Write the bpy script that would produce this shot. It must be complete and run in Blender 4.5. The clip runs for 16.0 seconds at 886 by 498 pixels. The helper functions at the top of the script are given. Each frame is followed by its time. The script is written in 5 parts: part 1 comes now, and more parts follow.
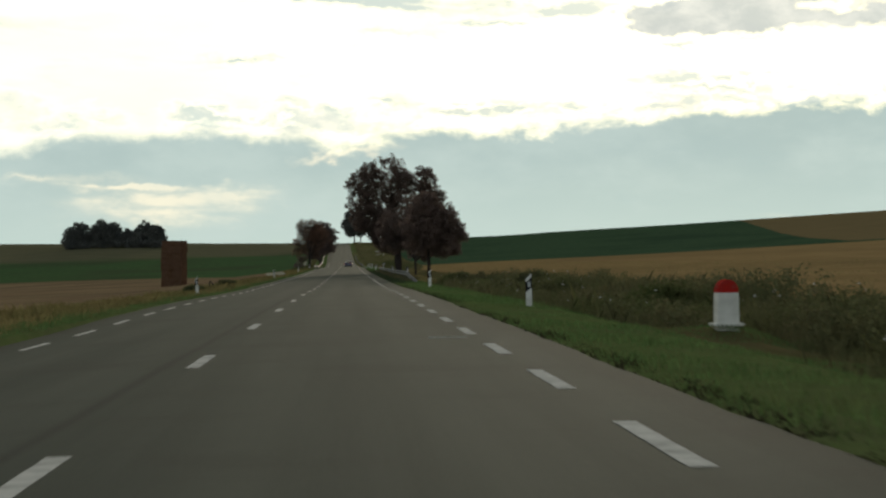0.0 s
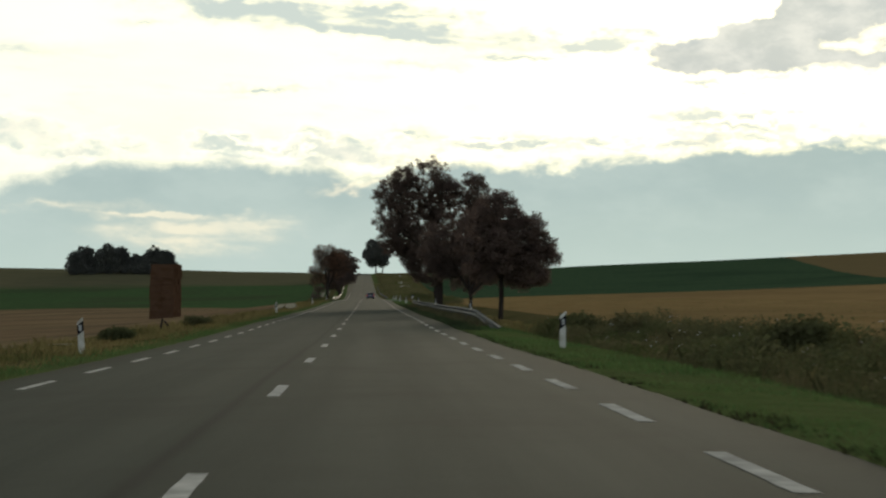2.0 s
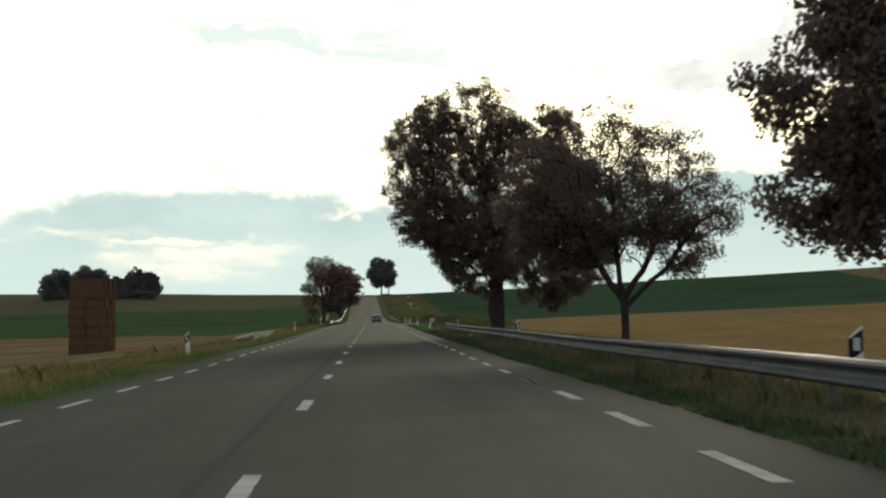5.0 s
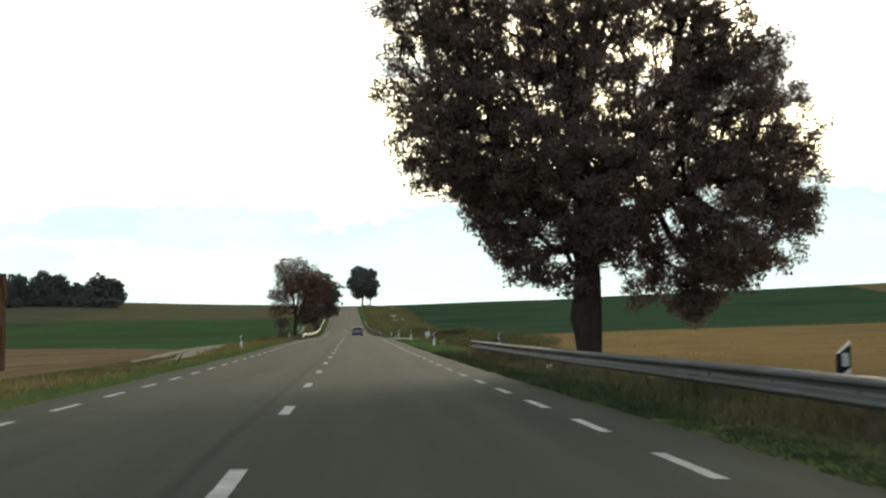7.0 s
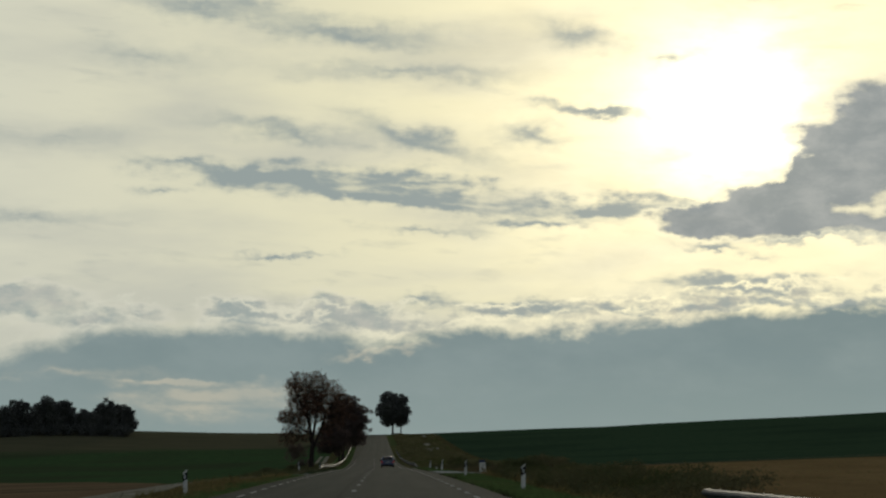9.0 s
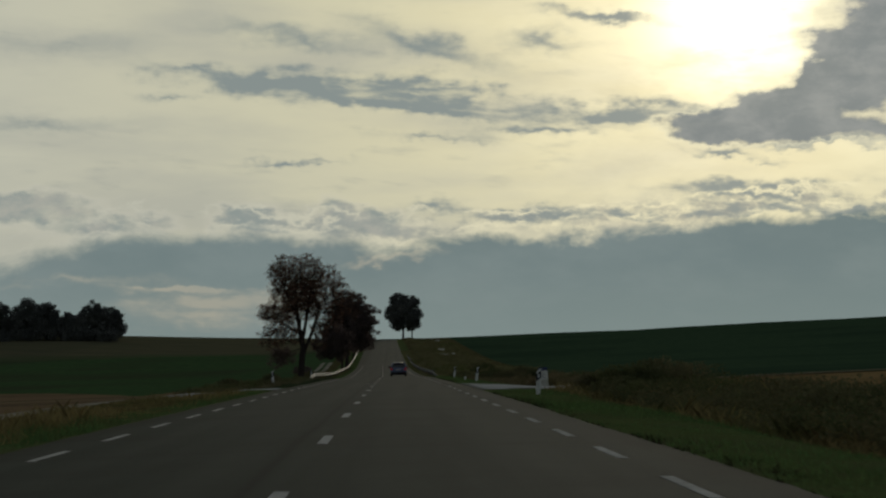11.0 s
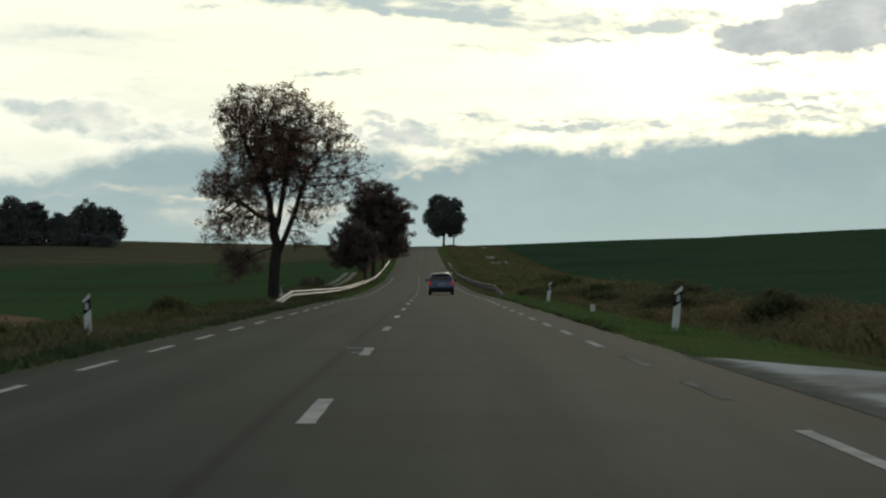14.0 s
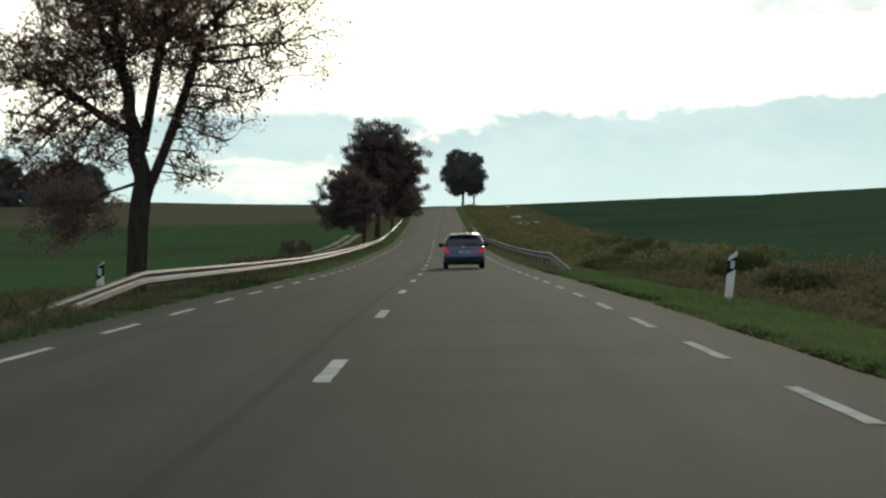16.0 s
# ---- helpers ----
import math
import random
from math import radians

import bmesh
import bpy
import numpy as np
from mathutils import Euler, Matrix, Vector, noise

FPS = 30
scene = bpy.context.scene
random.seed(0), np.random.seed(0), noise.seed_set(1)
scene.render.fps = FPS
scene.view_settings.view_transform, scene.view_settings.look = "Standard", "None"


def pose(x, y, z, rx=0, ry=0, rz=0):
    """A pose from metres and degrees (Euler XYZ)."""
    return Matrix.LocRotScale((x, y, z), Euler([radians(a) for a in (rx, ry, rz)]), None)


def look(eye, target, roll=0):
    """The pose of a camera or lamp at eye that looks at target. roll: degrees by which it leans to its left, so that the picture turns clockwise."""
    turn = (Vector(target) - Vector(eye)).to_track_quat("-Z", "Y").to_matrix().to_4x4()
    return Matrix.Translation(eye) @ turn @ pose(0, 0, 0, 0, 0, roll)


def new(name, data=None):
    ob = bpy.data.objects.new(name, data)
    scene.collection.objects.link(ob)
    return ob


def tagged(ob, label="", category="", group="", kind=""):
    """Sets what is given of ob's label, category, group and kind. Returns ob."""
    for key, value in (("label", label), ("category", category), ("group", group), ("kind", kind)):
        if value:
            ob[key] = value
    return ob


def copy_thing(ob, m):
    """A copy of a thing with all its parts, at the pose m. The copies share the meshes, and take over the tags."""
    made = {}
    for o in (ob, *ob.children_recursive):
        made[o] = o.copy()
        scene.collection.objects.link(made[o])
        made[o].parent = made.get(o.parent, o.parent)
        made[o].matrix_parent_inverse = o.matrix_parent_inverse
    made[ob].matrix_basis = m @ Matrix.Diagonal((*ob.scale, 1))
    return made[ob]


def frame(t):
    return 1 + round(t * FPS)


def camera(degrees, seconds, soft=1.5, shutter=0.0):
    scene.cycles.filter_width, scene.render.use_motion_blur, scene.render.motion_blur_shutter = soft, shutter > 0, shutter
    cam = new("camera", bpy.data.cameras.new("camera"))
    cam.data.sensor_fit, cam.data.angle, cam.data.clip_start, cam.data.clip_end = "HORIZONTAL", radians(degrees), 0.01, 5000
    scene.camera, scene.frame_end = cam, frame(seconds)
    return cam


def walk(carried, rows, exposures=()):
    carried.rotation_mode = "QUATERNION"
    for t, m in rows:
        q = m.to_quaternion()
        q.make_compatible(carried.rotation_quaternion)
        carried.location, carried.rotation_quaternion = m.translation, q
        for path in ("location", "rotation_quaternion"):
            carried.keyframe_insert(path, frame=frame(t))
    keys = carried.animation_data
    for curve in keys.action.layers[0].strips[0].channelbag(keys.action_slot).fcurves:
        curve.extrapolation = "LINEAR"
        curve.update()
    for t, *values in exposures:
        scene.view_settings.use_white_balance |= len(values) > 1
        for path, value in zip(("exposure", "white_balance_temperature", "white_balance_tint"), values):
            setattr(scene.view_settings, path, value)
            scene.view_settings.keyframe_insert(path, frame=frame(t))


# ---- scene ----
ROWS = [  # seconds, x, y, z, pitch, roll, yaw
    (0.0, 1.72, -1.84, 1.135, 0.170, 0.615, -2.706),
    (0.5, 1.49, 10.91, 1.096, 1.009, 0.541, -3.422),
    (1.0, 1.25, 23.75, 1.046, 0.290, 0.226, -4.285),
    (1.5, 1.12, 36.50, 0.994, 1.392, 0.511, -3.534),
    (2.0, 1.07, 49.28, 0.941, 1.124, -0.464, -2.147),
    (2.5, 1.03, 61.90, 0.877, -0.326, 0.226, -0.767),
    (3.0, 1.03, 74.88, 0.804, 2.545, 0.467, -1.484),
    (3.5, 0.97, 87.59, 0.702, 1.723, 0.267, -1.280),
    (6.0, 0.87, 151.15, 0.428, 1.952, 0.395, -2.446),
    (6.5, 0.89, 164.01, 0.370, 2.228, -0.020, -2.193),
    (7.0, 0.89, 176.12, 0.319, 2.161, -0.278, -2.580),
    (7.5, 0.85, 188.69, 0.295, 1.118, 0.071, -2.199),
    (8.0, 0.89, 201.89, 0.267, 3.503, 0.363, -1.515),
    (8.5, 0.97, 214.70, 0.219, 6.033, -0.508, -1.755),
    (9.0, 0.93, 227.43, 0.174, 5.865, -0.173, -1.728),
    (9.5, 0.90, 240.17, 0.147, 4.688, 0.010, -1.437),
    (12.0, 0.99, 304.31, 0.086, 2.891, -0.039, -1.455),
    (12.5, 0.92, 317.23, 0.080, 2.679, -0.440, -0.653),
    (13.0, 0.98, 330.16, 0.070, 2.664, 0.584, -0.060),
    (13.5, 0.91, 343.37, 0.048, 0.781, -0.383, -0.204),
    (14.0, 0.94, 356.04, 0.025, 0.621, -0.368, -0.334),
    (14.5, 0.97, 368.59, 0.001, 0.964, -0.393, -0.748),
    (15.0, 1.03, 381.63, -0.032, 0.712, 0.323, -0.188),
    (15.5, 1.00, 394.38, -0.074, 0.268, 0.038, 0.020),
    (16.0, 1.02, 407.25, -0.117, -0.453, -0.142, 0.194),
]
cam = camera(24.98, 16.0, soft=2.3, shutter=0.18)
walk(cam, [(t, pose(x, y, z, 90 + p, r, w)) for t, x, y, z, p, r, w in ROWS],
     exposures=[(0.0, 1.42, 6900, 9), (1.5, 1.40, 6900, 9), (2.0, 1.34, 6900, 9), (2.5, 1.42, 6850, 9), (3.0, 1.74, 6850, 9), (3.5, 1.42, 6900, 9), (6.0, 2.10, 6850, 9), (7.0, 2.26, 6850, 9), (7.5, 2.14, 6800, 9),
                (8.0, 1.76, 6700, 9), (8.5, 1.06, 6600, 9), (9.0, 0.32, 6500, 9), (9.5, 0.04, 6550, 9), (12.0, -0.02, 6450, 9), (12.5, 0.23, 6350, 9), (13.0, 0.40, 6350, 9), (13.5, 0.70, 6350, 9),
                (14.0, 1.07, 6450, 9), (14.5, 1.44, 6600, 9), (15.0, 1.56, 6600, 9), (15.5, 1.70, 6580, 9), (16.0, 1.86, 6550, 9)])

# ------------------------------------------------------------------ sky and sun
SUN_AZ, SUN_EL = 10.0, 9.8


class Nodes:
    """Short hand for wiring shader nodes."""

    def __init__(self, tree):
        self.tree = tree
        tree.nodes.clear()

    def add(self, kind):
        return self.tree.nodes.new(kind)

    def plug(self, socket, value):
        if hasattr(value, "is_linked"):
            self.tree.links.new(value, socket)
        else:
            socket.default_value = value

    def math(self, op, a, b=0.0, c=0.0):
        n = self.add("ShaderNodeMath")
        n.operation = op
        for s, v in zip(n.inputs, (a, b, c)):
            self.plug(s, v)
        return n.outputs[0]

    def step(self, value, lo, hi):
        n = self.add("ShaderNodeMapRange")
        n.interpolation_type = "SMOOTHSTEP"
        for s, v in zip(n.inputs, (value, lo, hi, 0.0, 1.0)):
            self.plug(s, v)
        return n.outputs[0]

    def mix(self, fac, a, b):
        n = self.add("ShaderNodeMix")
        n.data_type = "RGBA"
        self.plug(n.inputs[0], fac)
        self.plug(n.inputs[6], a)
        self.plug(n.inputs[7], b)
        return n.outputs[2]

    def xyz(self, x, y, z):
        n = self.add("ShaderNodeCombineXYZ")
        for s, v in zip(n.inputs, (x, y, z)):
            self.plug(s, v)
        return n.outputs[0]

    def noise(self, vec, scale, detail=5.0, rough=0.55, distort=0.0):
        n = self.add("ShaderNodeTexNoise")
        if vec is not None:
            self.plug(n.inputs["Vector"], vec)
        n.inputs["Scale"].default_value = scale
        n.inputs["Detail"].default_value = detail
        n.inputs["Roughness"].default_value = rough
        n.inputs["Distortion"].default_value = distort
        return n.outputs["Fac"]


def build_sky():
    """Evening sky: a cream veil round a hidden sun, streaks and heaps of grey cloud, and a blue-grey bank over the horizon."""
    world = bpy.data.worlds.new("evening_sky")
    scene.world = world
    world.use_nodes = True
    k = Nodes(world.node_tree)
    m = k.math
    co = k.add("ShaderNodeTexCoord").outputs["Generated"]
    sep = k.add("ShaderNodeSeparateXYZ")
    k.plug(sep.inputs[0], co)
    x, y, z = sep.outputs
    el = m("MULTIPLY", m("ARCSINE", z), 57.2958)
    az = m("MULTIPLY", m("ARCTAN2", x, y), 57.2958)

    def n2(su, sv, off, detail=5.0, rough=0.55, distort=0.0):
        return k.noise(k.xyz(m("MULTIPLY", az, su), m("MULTIPLY", el, sv), off), 1.0, detail, rough, distort)

    def bell(value, at, width):
        d = m("DIVIDE", m("SUBTRACT", value, at), width)
        return m("POWER", 2.718, m("MULTIPLY", m("MULTIPLY", d, d), -1.0))

    sky = k.add("ShaderNodeTexSky")
    sky.sky_type, sky.sun_disc = "NISHITA", False
    sky.sun_elevation, sky.sun_rotation = radians(SUN_EL), radians(SUN_AZ)
    clear = k.add("ShaderNodeVectorMath")
    clear.operation = "SCALE"
    k.plug(clear.inputs[0], sky.outputs[0])
    clear.inputs["Scale"].default_value = 0.09
    # distance from the sun, in degrees
    dx, dy = m("SUBTRACT", az, SUN_AZ), m("SUBTRACT", el, SUN_EL)
    d2 = m("ADD", m("MULTIPLY", dx, dx), m("MULTIPLY", m("MULTIPLY", dy, dy), 1.3))
    near = m("POWER", 2.718, m("MULTIPLY", d2, -0.25))
    mid = m("POWER", 2.718, m("MULTIPLY", d2, -0.02))
    wide = m("POWER", 2.718, m("MULTIPLY", d2, -0.0028))
    # thin cream cloud, brightest round the sun and dull overhead
    warp = n2(0.09, 0.30, 4.4, detail=3.0)
    veil = k.mix(wide, (0.475, 0.485, 0.425, 1), (0.70, 0.650, 0.415, 1))
    veil = k.mix(mid, veil, (1.0, 0.87, 0.53, 1))
    soft = n2(0.10, 0.42, 1.0, detail=6.0, rough=0.50, distort=0.15)
    veil = k.mix(m("MULTIPLY", k.step(soft, 0.40, 0.70), 0.72), veil, k.mix(mid, (0.400, 0.405, 0.352, 1), (0.70, 0.62, 0.435, 1)))
    dull = k.mix(k.step(soft, 0.3, 0.7), (0.076, 0.083, 0.092, 1), (0.100, 0.104, 0.111, 1))
    dull = k.mix(0.25, dull, clear.outputs[0])
    col = k.mix(k.step(m("ADD", el, m("MULTIPLY", warp, 4.0)), 15.0, 30.0), veil, dull)
    side = k.step(m("ABSOLUTE", az), 30.0, 75.0)
    col = k.mix(side, col, dull)
    # glow of the veiled sun, broken by cloud
    broken = m("ADD", 0.35, m("MULTIPLY", k.step(n2(0.22, 0.55, 15.0, detail=7.0, rough=0.6, distort=0.2), 0.35, 0.6), 0.65))
    glow = m("MULTIPLY", m("ADD", m("MULTIPLY", near, 1.6), m("MULTIPLY", mid, 0.22)), broken)
    add = k.add("ShaderNodeMix")
    add.data_type, add.blend_type = "RGBA", "ADD"
    add.inputs[0].default_value = 1.0
    k.plug(add.inputs[6], col)
    k.plug(add.inputs[7], k.mix(1.0, (0, 0, 0, 1), k.xyz(glow, m("MULTIPLY", glow, 0.95), m("MULTIPLY", glow, 0.72))))
    col = add.outputs[2]

    # cloud shapes are ellipses in azimuth and elevation, torn by two warps
    t1 = n2(0.55, 1.2, 7.3, 5.0, 0.52)
    t2 = n2(0.60, 1.5, 17.9, 5.0, 0.52)
    fx, fy = n2(2.4, 3.0, 61.0, 3.0, 0.5), n2(2.4, 3.0, 83.0, 3.0, 0.5)
    aw = m("ADD", az, m("ADD", m("MULTIPLY", m("SUBTRACT", t1, 0.5), 3.6), m("MULTIPLY", m("SUBTRACT", fx, 0.5), 0.7)))
    ew = m("ADD", el, m("ADD", m("MULTIPLY", m("SUBTRACT", t2, 0.5), 1.1), m("MULTIPLY", m("SUBTRACT", fy, 0.5), 0.45)))
    place = k.xyz(aw, ew, 0.0)

    def clouds(rows):
        total = None
        for a, e, hw, hh, slope, weight in rows:
            mp = k.add("ShaderNodeMapping")
            mp.vector_type = "TEXTURE"
            k.plug(mp.inputs["Vector"], place)
            mp.inputs["Location"].default_value = (a, e, 0)
            mp.inputs["Rotation"].default_value = (0, 0, math.atan(slope))
            mp.inputs["Scale"].default_value = (hw * 2.2, hh * 2.0, 1)
            g = k.add("ShaderNodeTexGradient")
            g.gradient_type = "QUADRATIC_SPHERE"
            k.plug(g.inputs[0], mp.outputs[0])
            one = m("MULTIPLY", g.outputs["Fac"], weight * 2.2)
            total = one if total is None else m("ADD", total, one)
        return total

    billow = n2(0.9, 1.6, 31.0, 5.0, 0.55, 0.1)
    fibre = k.noise(k.xyz(m("MULTIPLY", az, 0.55), m("MULTIPLY", m("ADD", el, m("MULTIPLY", az, 0.06)), 2.4), 23.0), 1.0, 6.0, 0.55, 0.2)
    grain = m("MULTIPLY", m("ADD", 0.35, m("MULTIPLY", k.step(fibre, 0.25, 0.75), 1.05)), m("ADD", 0.40, m("MULTIPLY", billow, 1.0)))
    faint = m("ADD", 0.45, m("MULTIPLY", fibre, 0.9))
    streaks = clouds(((-3.2, 7.86, 1.9, 0.34, -0.02, 0.95), (-6.1, 8.15, 1.6, 0.25, -0.12, 0.5), (-6.4, 7.45, 0.7, 0.14, -0.05, 0.5), (0.1, 7.8, 1.6, 0.36, -0.05, 0.8), (0.4, 7.25, 3.0, 0.22, -0.09, 0.95),
                      (2.5, 7.5, 1.1, 0.30, -0.1, 0.75), (6.4, 7.05, 2.3, 0.32, 0.0, 0.95), (4.3, 6.56, 1.9, 0.16, -0.03, 0.7), (1.2, 6.4, 1.3, 0.12, -0.03, 0.5), (-2.5, 5.68, 0.9, 0.09, 0.12, 0.7)))
    high = clouds(((-2.7, 9.2, 2.3, 0.32, -0.12, 0.7), (1.05, 9.0, 1.8, 0.38, -0.35, 0.85), (4.3, 9.1, 1.2, 0.32, -0.12, 0.65), (6.2, 9.8, 1.5, 0.17, -0.10, 1.1), (8.8, 11.2, 0.8, 0.30, -0.1, 0.6),
                   (-0.9, 12.0, 3.2, 0.42, -0.10, 0.65), (0.4, 10.9, 3.4, 0.30, -0.02, 0.6), (5.5, 11.9, 1.3, 0.42, -0.2, 0.65), (-5.3, 12.7, 2.4, 0.40, -0.1, 0.65), (-6.9, 11.2, 1.6, 0.40, -0.1, 0.5), (-9.5, 8.9, 2.4, 0.35, 0.02, 0.4), (-10.0, 6.6, 2.6, 0.25, 0.02, 0.45)))
    heap = clouds(((10.5, 6.95, 1.6, 0.52, 0.10, 1.0), (9.0, 6.75, 0.8, 0.30, 0.05, 0.8), (12.8, 7.85, 1.25, 0.68, 0.30, 1.1), (14.4, 8.9, 1.4, 0.75, 0.2, 1.0), (12.1, 6.5, 1.9, 0.30, 0.0, 0.8), (16.4, 9.4, 2.8, 1.4, 0.1, 1.0), (17.0, 7.0, 2.4, 0.7, 0.1, 0.9)))
    low = clouds(((10.3, 4.80, 2.5, 0.26, 0.02, 0.85), (10.2, 4.28, 4.6, 0.17, 0.01, 1.0), (3.8, 4.05, 1.2, 0.18, 0.0, 0.85), (9.8, 5.9, 1.4, 0.11, -0.10, 0.75), (12.4, 6.12, 1.9, 0.11, 0.02, 0.8), (1.4, 4.4, 0.8, 0.18, 0.1, 0.4)))
    puffs = clouds(((-3.75, 3.92, 0.75, 0.42, 0.0, 1.0), (-1.85, 4.05, 0.38, 0.50, 0.0, 1.0), (-0.8, 3.95, 0.95, 0.36, -0.05, 0.9), (-10.8, 4.35, 1.5, 0.42, -0.05, 0.9), (-8.3, 3.75, 1.5, 0.30, 0.05, 0.6)))
    grey = k.mix(mid, (0.216, 0.260, 0.263, 1), (0.280, 0.306, 0.292, 1))
    # thin wisps drawn out over the whole veil
    wisp = m("MULTIPLY", k.step(fibre, 0.52, 0.80), k.step(n2(0.12, 0.30, 77.0, 4.0), 0.38, 0.62))
    col = k.mix(m("MULTIPLY", wisp, 0.42), col, k.mix(mid, (0.270, 0.295, 0.280, 1), (0.43, 0.42, 0.34, 1)))
    for body, tear, lo, hi, most in ((high, faint, -0.2, 1.7, 0.95), (streaks, grain, -0.08, 1.15, 0.97), (low, grain, -0.05, 1.0, 0.94)):
        thick = k.step(m("MULTIPLY", body, tear), lo, hi)
        col = k.mix(m("MULTIPLY", thick, most), col, grey)
    # heaped clouds: a lit fringe round a grey body with paler folds
    lit = bell(az, 10.0, 9.0)
    fold = n2(0.75, 1.3, 3.1, 7.0, 0.62, 0.2)
    shade = k.mix(k.step(fold, 0.36, 0.70), (0.182, 0.210, 0.226, 1), (0.272, 0.290, 0.294, 1))
    d = m("MULTIPLY", heap, m("ADD", 0.10, m("MULTIPLY", billow, 1.8)))
    col = k.mix(m("MULTIPLY", bell(d, 0.24, 0.14), 0.6), col, k.mix(mid, (0.55, 0.53, 0.42, 1), (1.0, 0.92, 0.62, 1)))
    col = k.mix(m("MULTIPLY", k.step(d, 0.14, 0.72), 0.93), col, shade)
    d = m("MULTIPLY", puffs, m("ADD", 0.15, m("MULTIPLY", billow, 1.7)))
    col = k.mix(m("MULTIPLY", bell(d, 0.30, 0.16), 0.5), col, k.mix(lit, (0.52, 0.51, 0.43, 1), (0.88, 0.80, 0.53, 1)))
    col = k.mix(m("MULTIPLY", k.step(d, 0.15, 0.90), 0.85), col, k.mix(k.step(fold, 0.40, 0.66), (0.236, 0.280, 0.276, 1), (0.360, 0.366, 0.330, 1)))

    # the bank of cloud over the horizon, with a lit and broken rim
    edge = n2(0.58, 0.85, 11.0, 7.0, 0.62, 0.2)
    top = m("ADD", 3.56, m("MULTIPLY", m("SUBTRACT", edge, 0.5), 1.5))
    top = m("SUBTRACT", top, m("MULTIPLY", m("SUBTRACT", 1.0, k.step(az, -12.5, -6.5)), 1.0))
    top = m("SUBTRACT", top, m("MULTIPLY", bell(az, -0.3, 1.5), 0.42))
    top = m("ADD", top, m("MULTIPLY", k.step(az, 4.5, 12.0), 0.55))
    over = m("SUBTRACT", el, top)
    torn = m("ADD", over, m("MULTIPLY", m("SUBTRACT", billow, 0.5), 1.1))
    rim = m("ADD", bell(over, 0.10, 0.12), m("ADD", bell(torn, 0.35, 0.09), bell(torn, 0.75, 0.08)))
    rim = m("MULTIPLY", rim, k.step(n2(0.55, 1.1, 40.0, 6.0, 0.6), 0.40, 0.62))
    rim = m("MULTIPLY", rim, k.step(az, -13.0, -7.0))
    body = m("MULTIPLY", k.step(n2(0.8, 1.5, 57.0, 6.0, 0.6), 0.46, 0.62), m("MULTIPLY", bell(over, 0.35, 0.42), m("MULTIPLY", k.step(az, -5.0, -1.0), 0.75)))
    col = k.mix(body, col, k.mix(lit, (0.25, 0.285, 0.275, 1), (0.36, 0.355, 0.305, 1)))
    col = k.mix(m("MINIMUM", m("MULTIPLY", rim, 0.85), 0.9), col, k.mix(lit, (0.50, 0.50, 0.42, 1), (0.95, 0.86, 0.56, 1)))
    haze = k.step(el, 0.0, 3.8)
    bank = k.mix(haze, (0.192, 0.246, 0.242, 1), (0.148, 0.199, 0.206, 1))
    pale = clouds(((-5.7, 2.03, 1.5, 0.11, 0.0, 1.0), (-5.6, 1.45, 2.2, 0.55, 0.0, 0.75), (-3.4, 1.75, 1.6, 0.25, 0.03, 0.5), (-9.0, 2.2, 2.2, 0.16, 0.04, 0.4), (13.4, 0.9, 1.6, 0.14, 0.0, 0.4), (-0.2, 2.85, 1.2, 0.12, 0.14, 0.9)))
    bank = k.mix(m("MULTIPLY", k.step(m("MULTIPLY", pale, grain), 0.02, 1.3), 0.80), bank, (0.385, 0.365, 0.295, 1))
    bank = k.mix(m("MULTIPLY", k.step(n2(0.22, 0.45, 52.0, 7.0, 0.6), 0.36, 0.70), 0.55), bank, (0.210, 0.260, 0.260, 1))
    blur = m("ADD", 0.22, m("MULTIPLY", m("SUBTRACT", 1.0, k.step(az, -6.0, 3.0)), 0.14))
    body = m("SUBTRACT", 1.0, k.step(m("DIVIDE", over, blur), -1.2, 0.9))
    col = k.mix(m("MULTIPLY", body, 0.97), col, bank)
    bg = k.add("ShaderNodeBackground")
    k.plug(bg.inputs[0], col)
    bg.inputs[1].default_value = 1.0
    k.plug(k.add("ShaderNodeOutputWorld").inputs[0], bg.outputs[0])


build_sky()
sun = bpy.data.lights.new("sun", "SUN")
sun.energy, sun.angle, sun.color = 0.5, radians(12), (1.0, 0.9, 0.72)
new("sun", sun).matrix_world = look((0, 0, 50), (-math.sin(radians(SUN_AZ)) * 50, -math.cos(radians(SUN_AZ)) * 50,
                                              50 - 50 * math.tan(radians(SUN_EL))))

# ------------------------------------------------------------------ materials


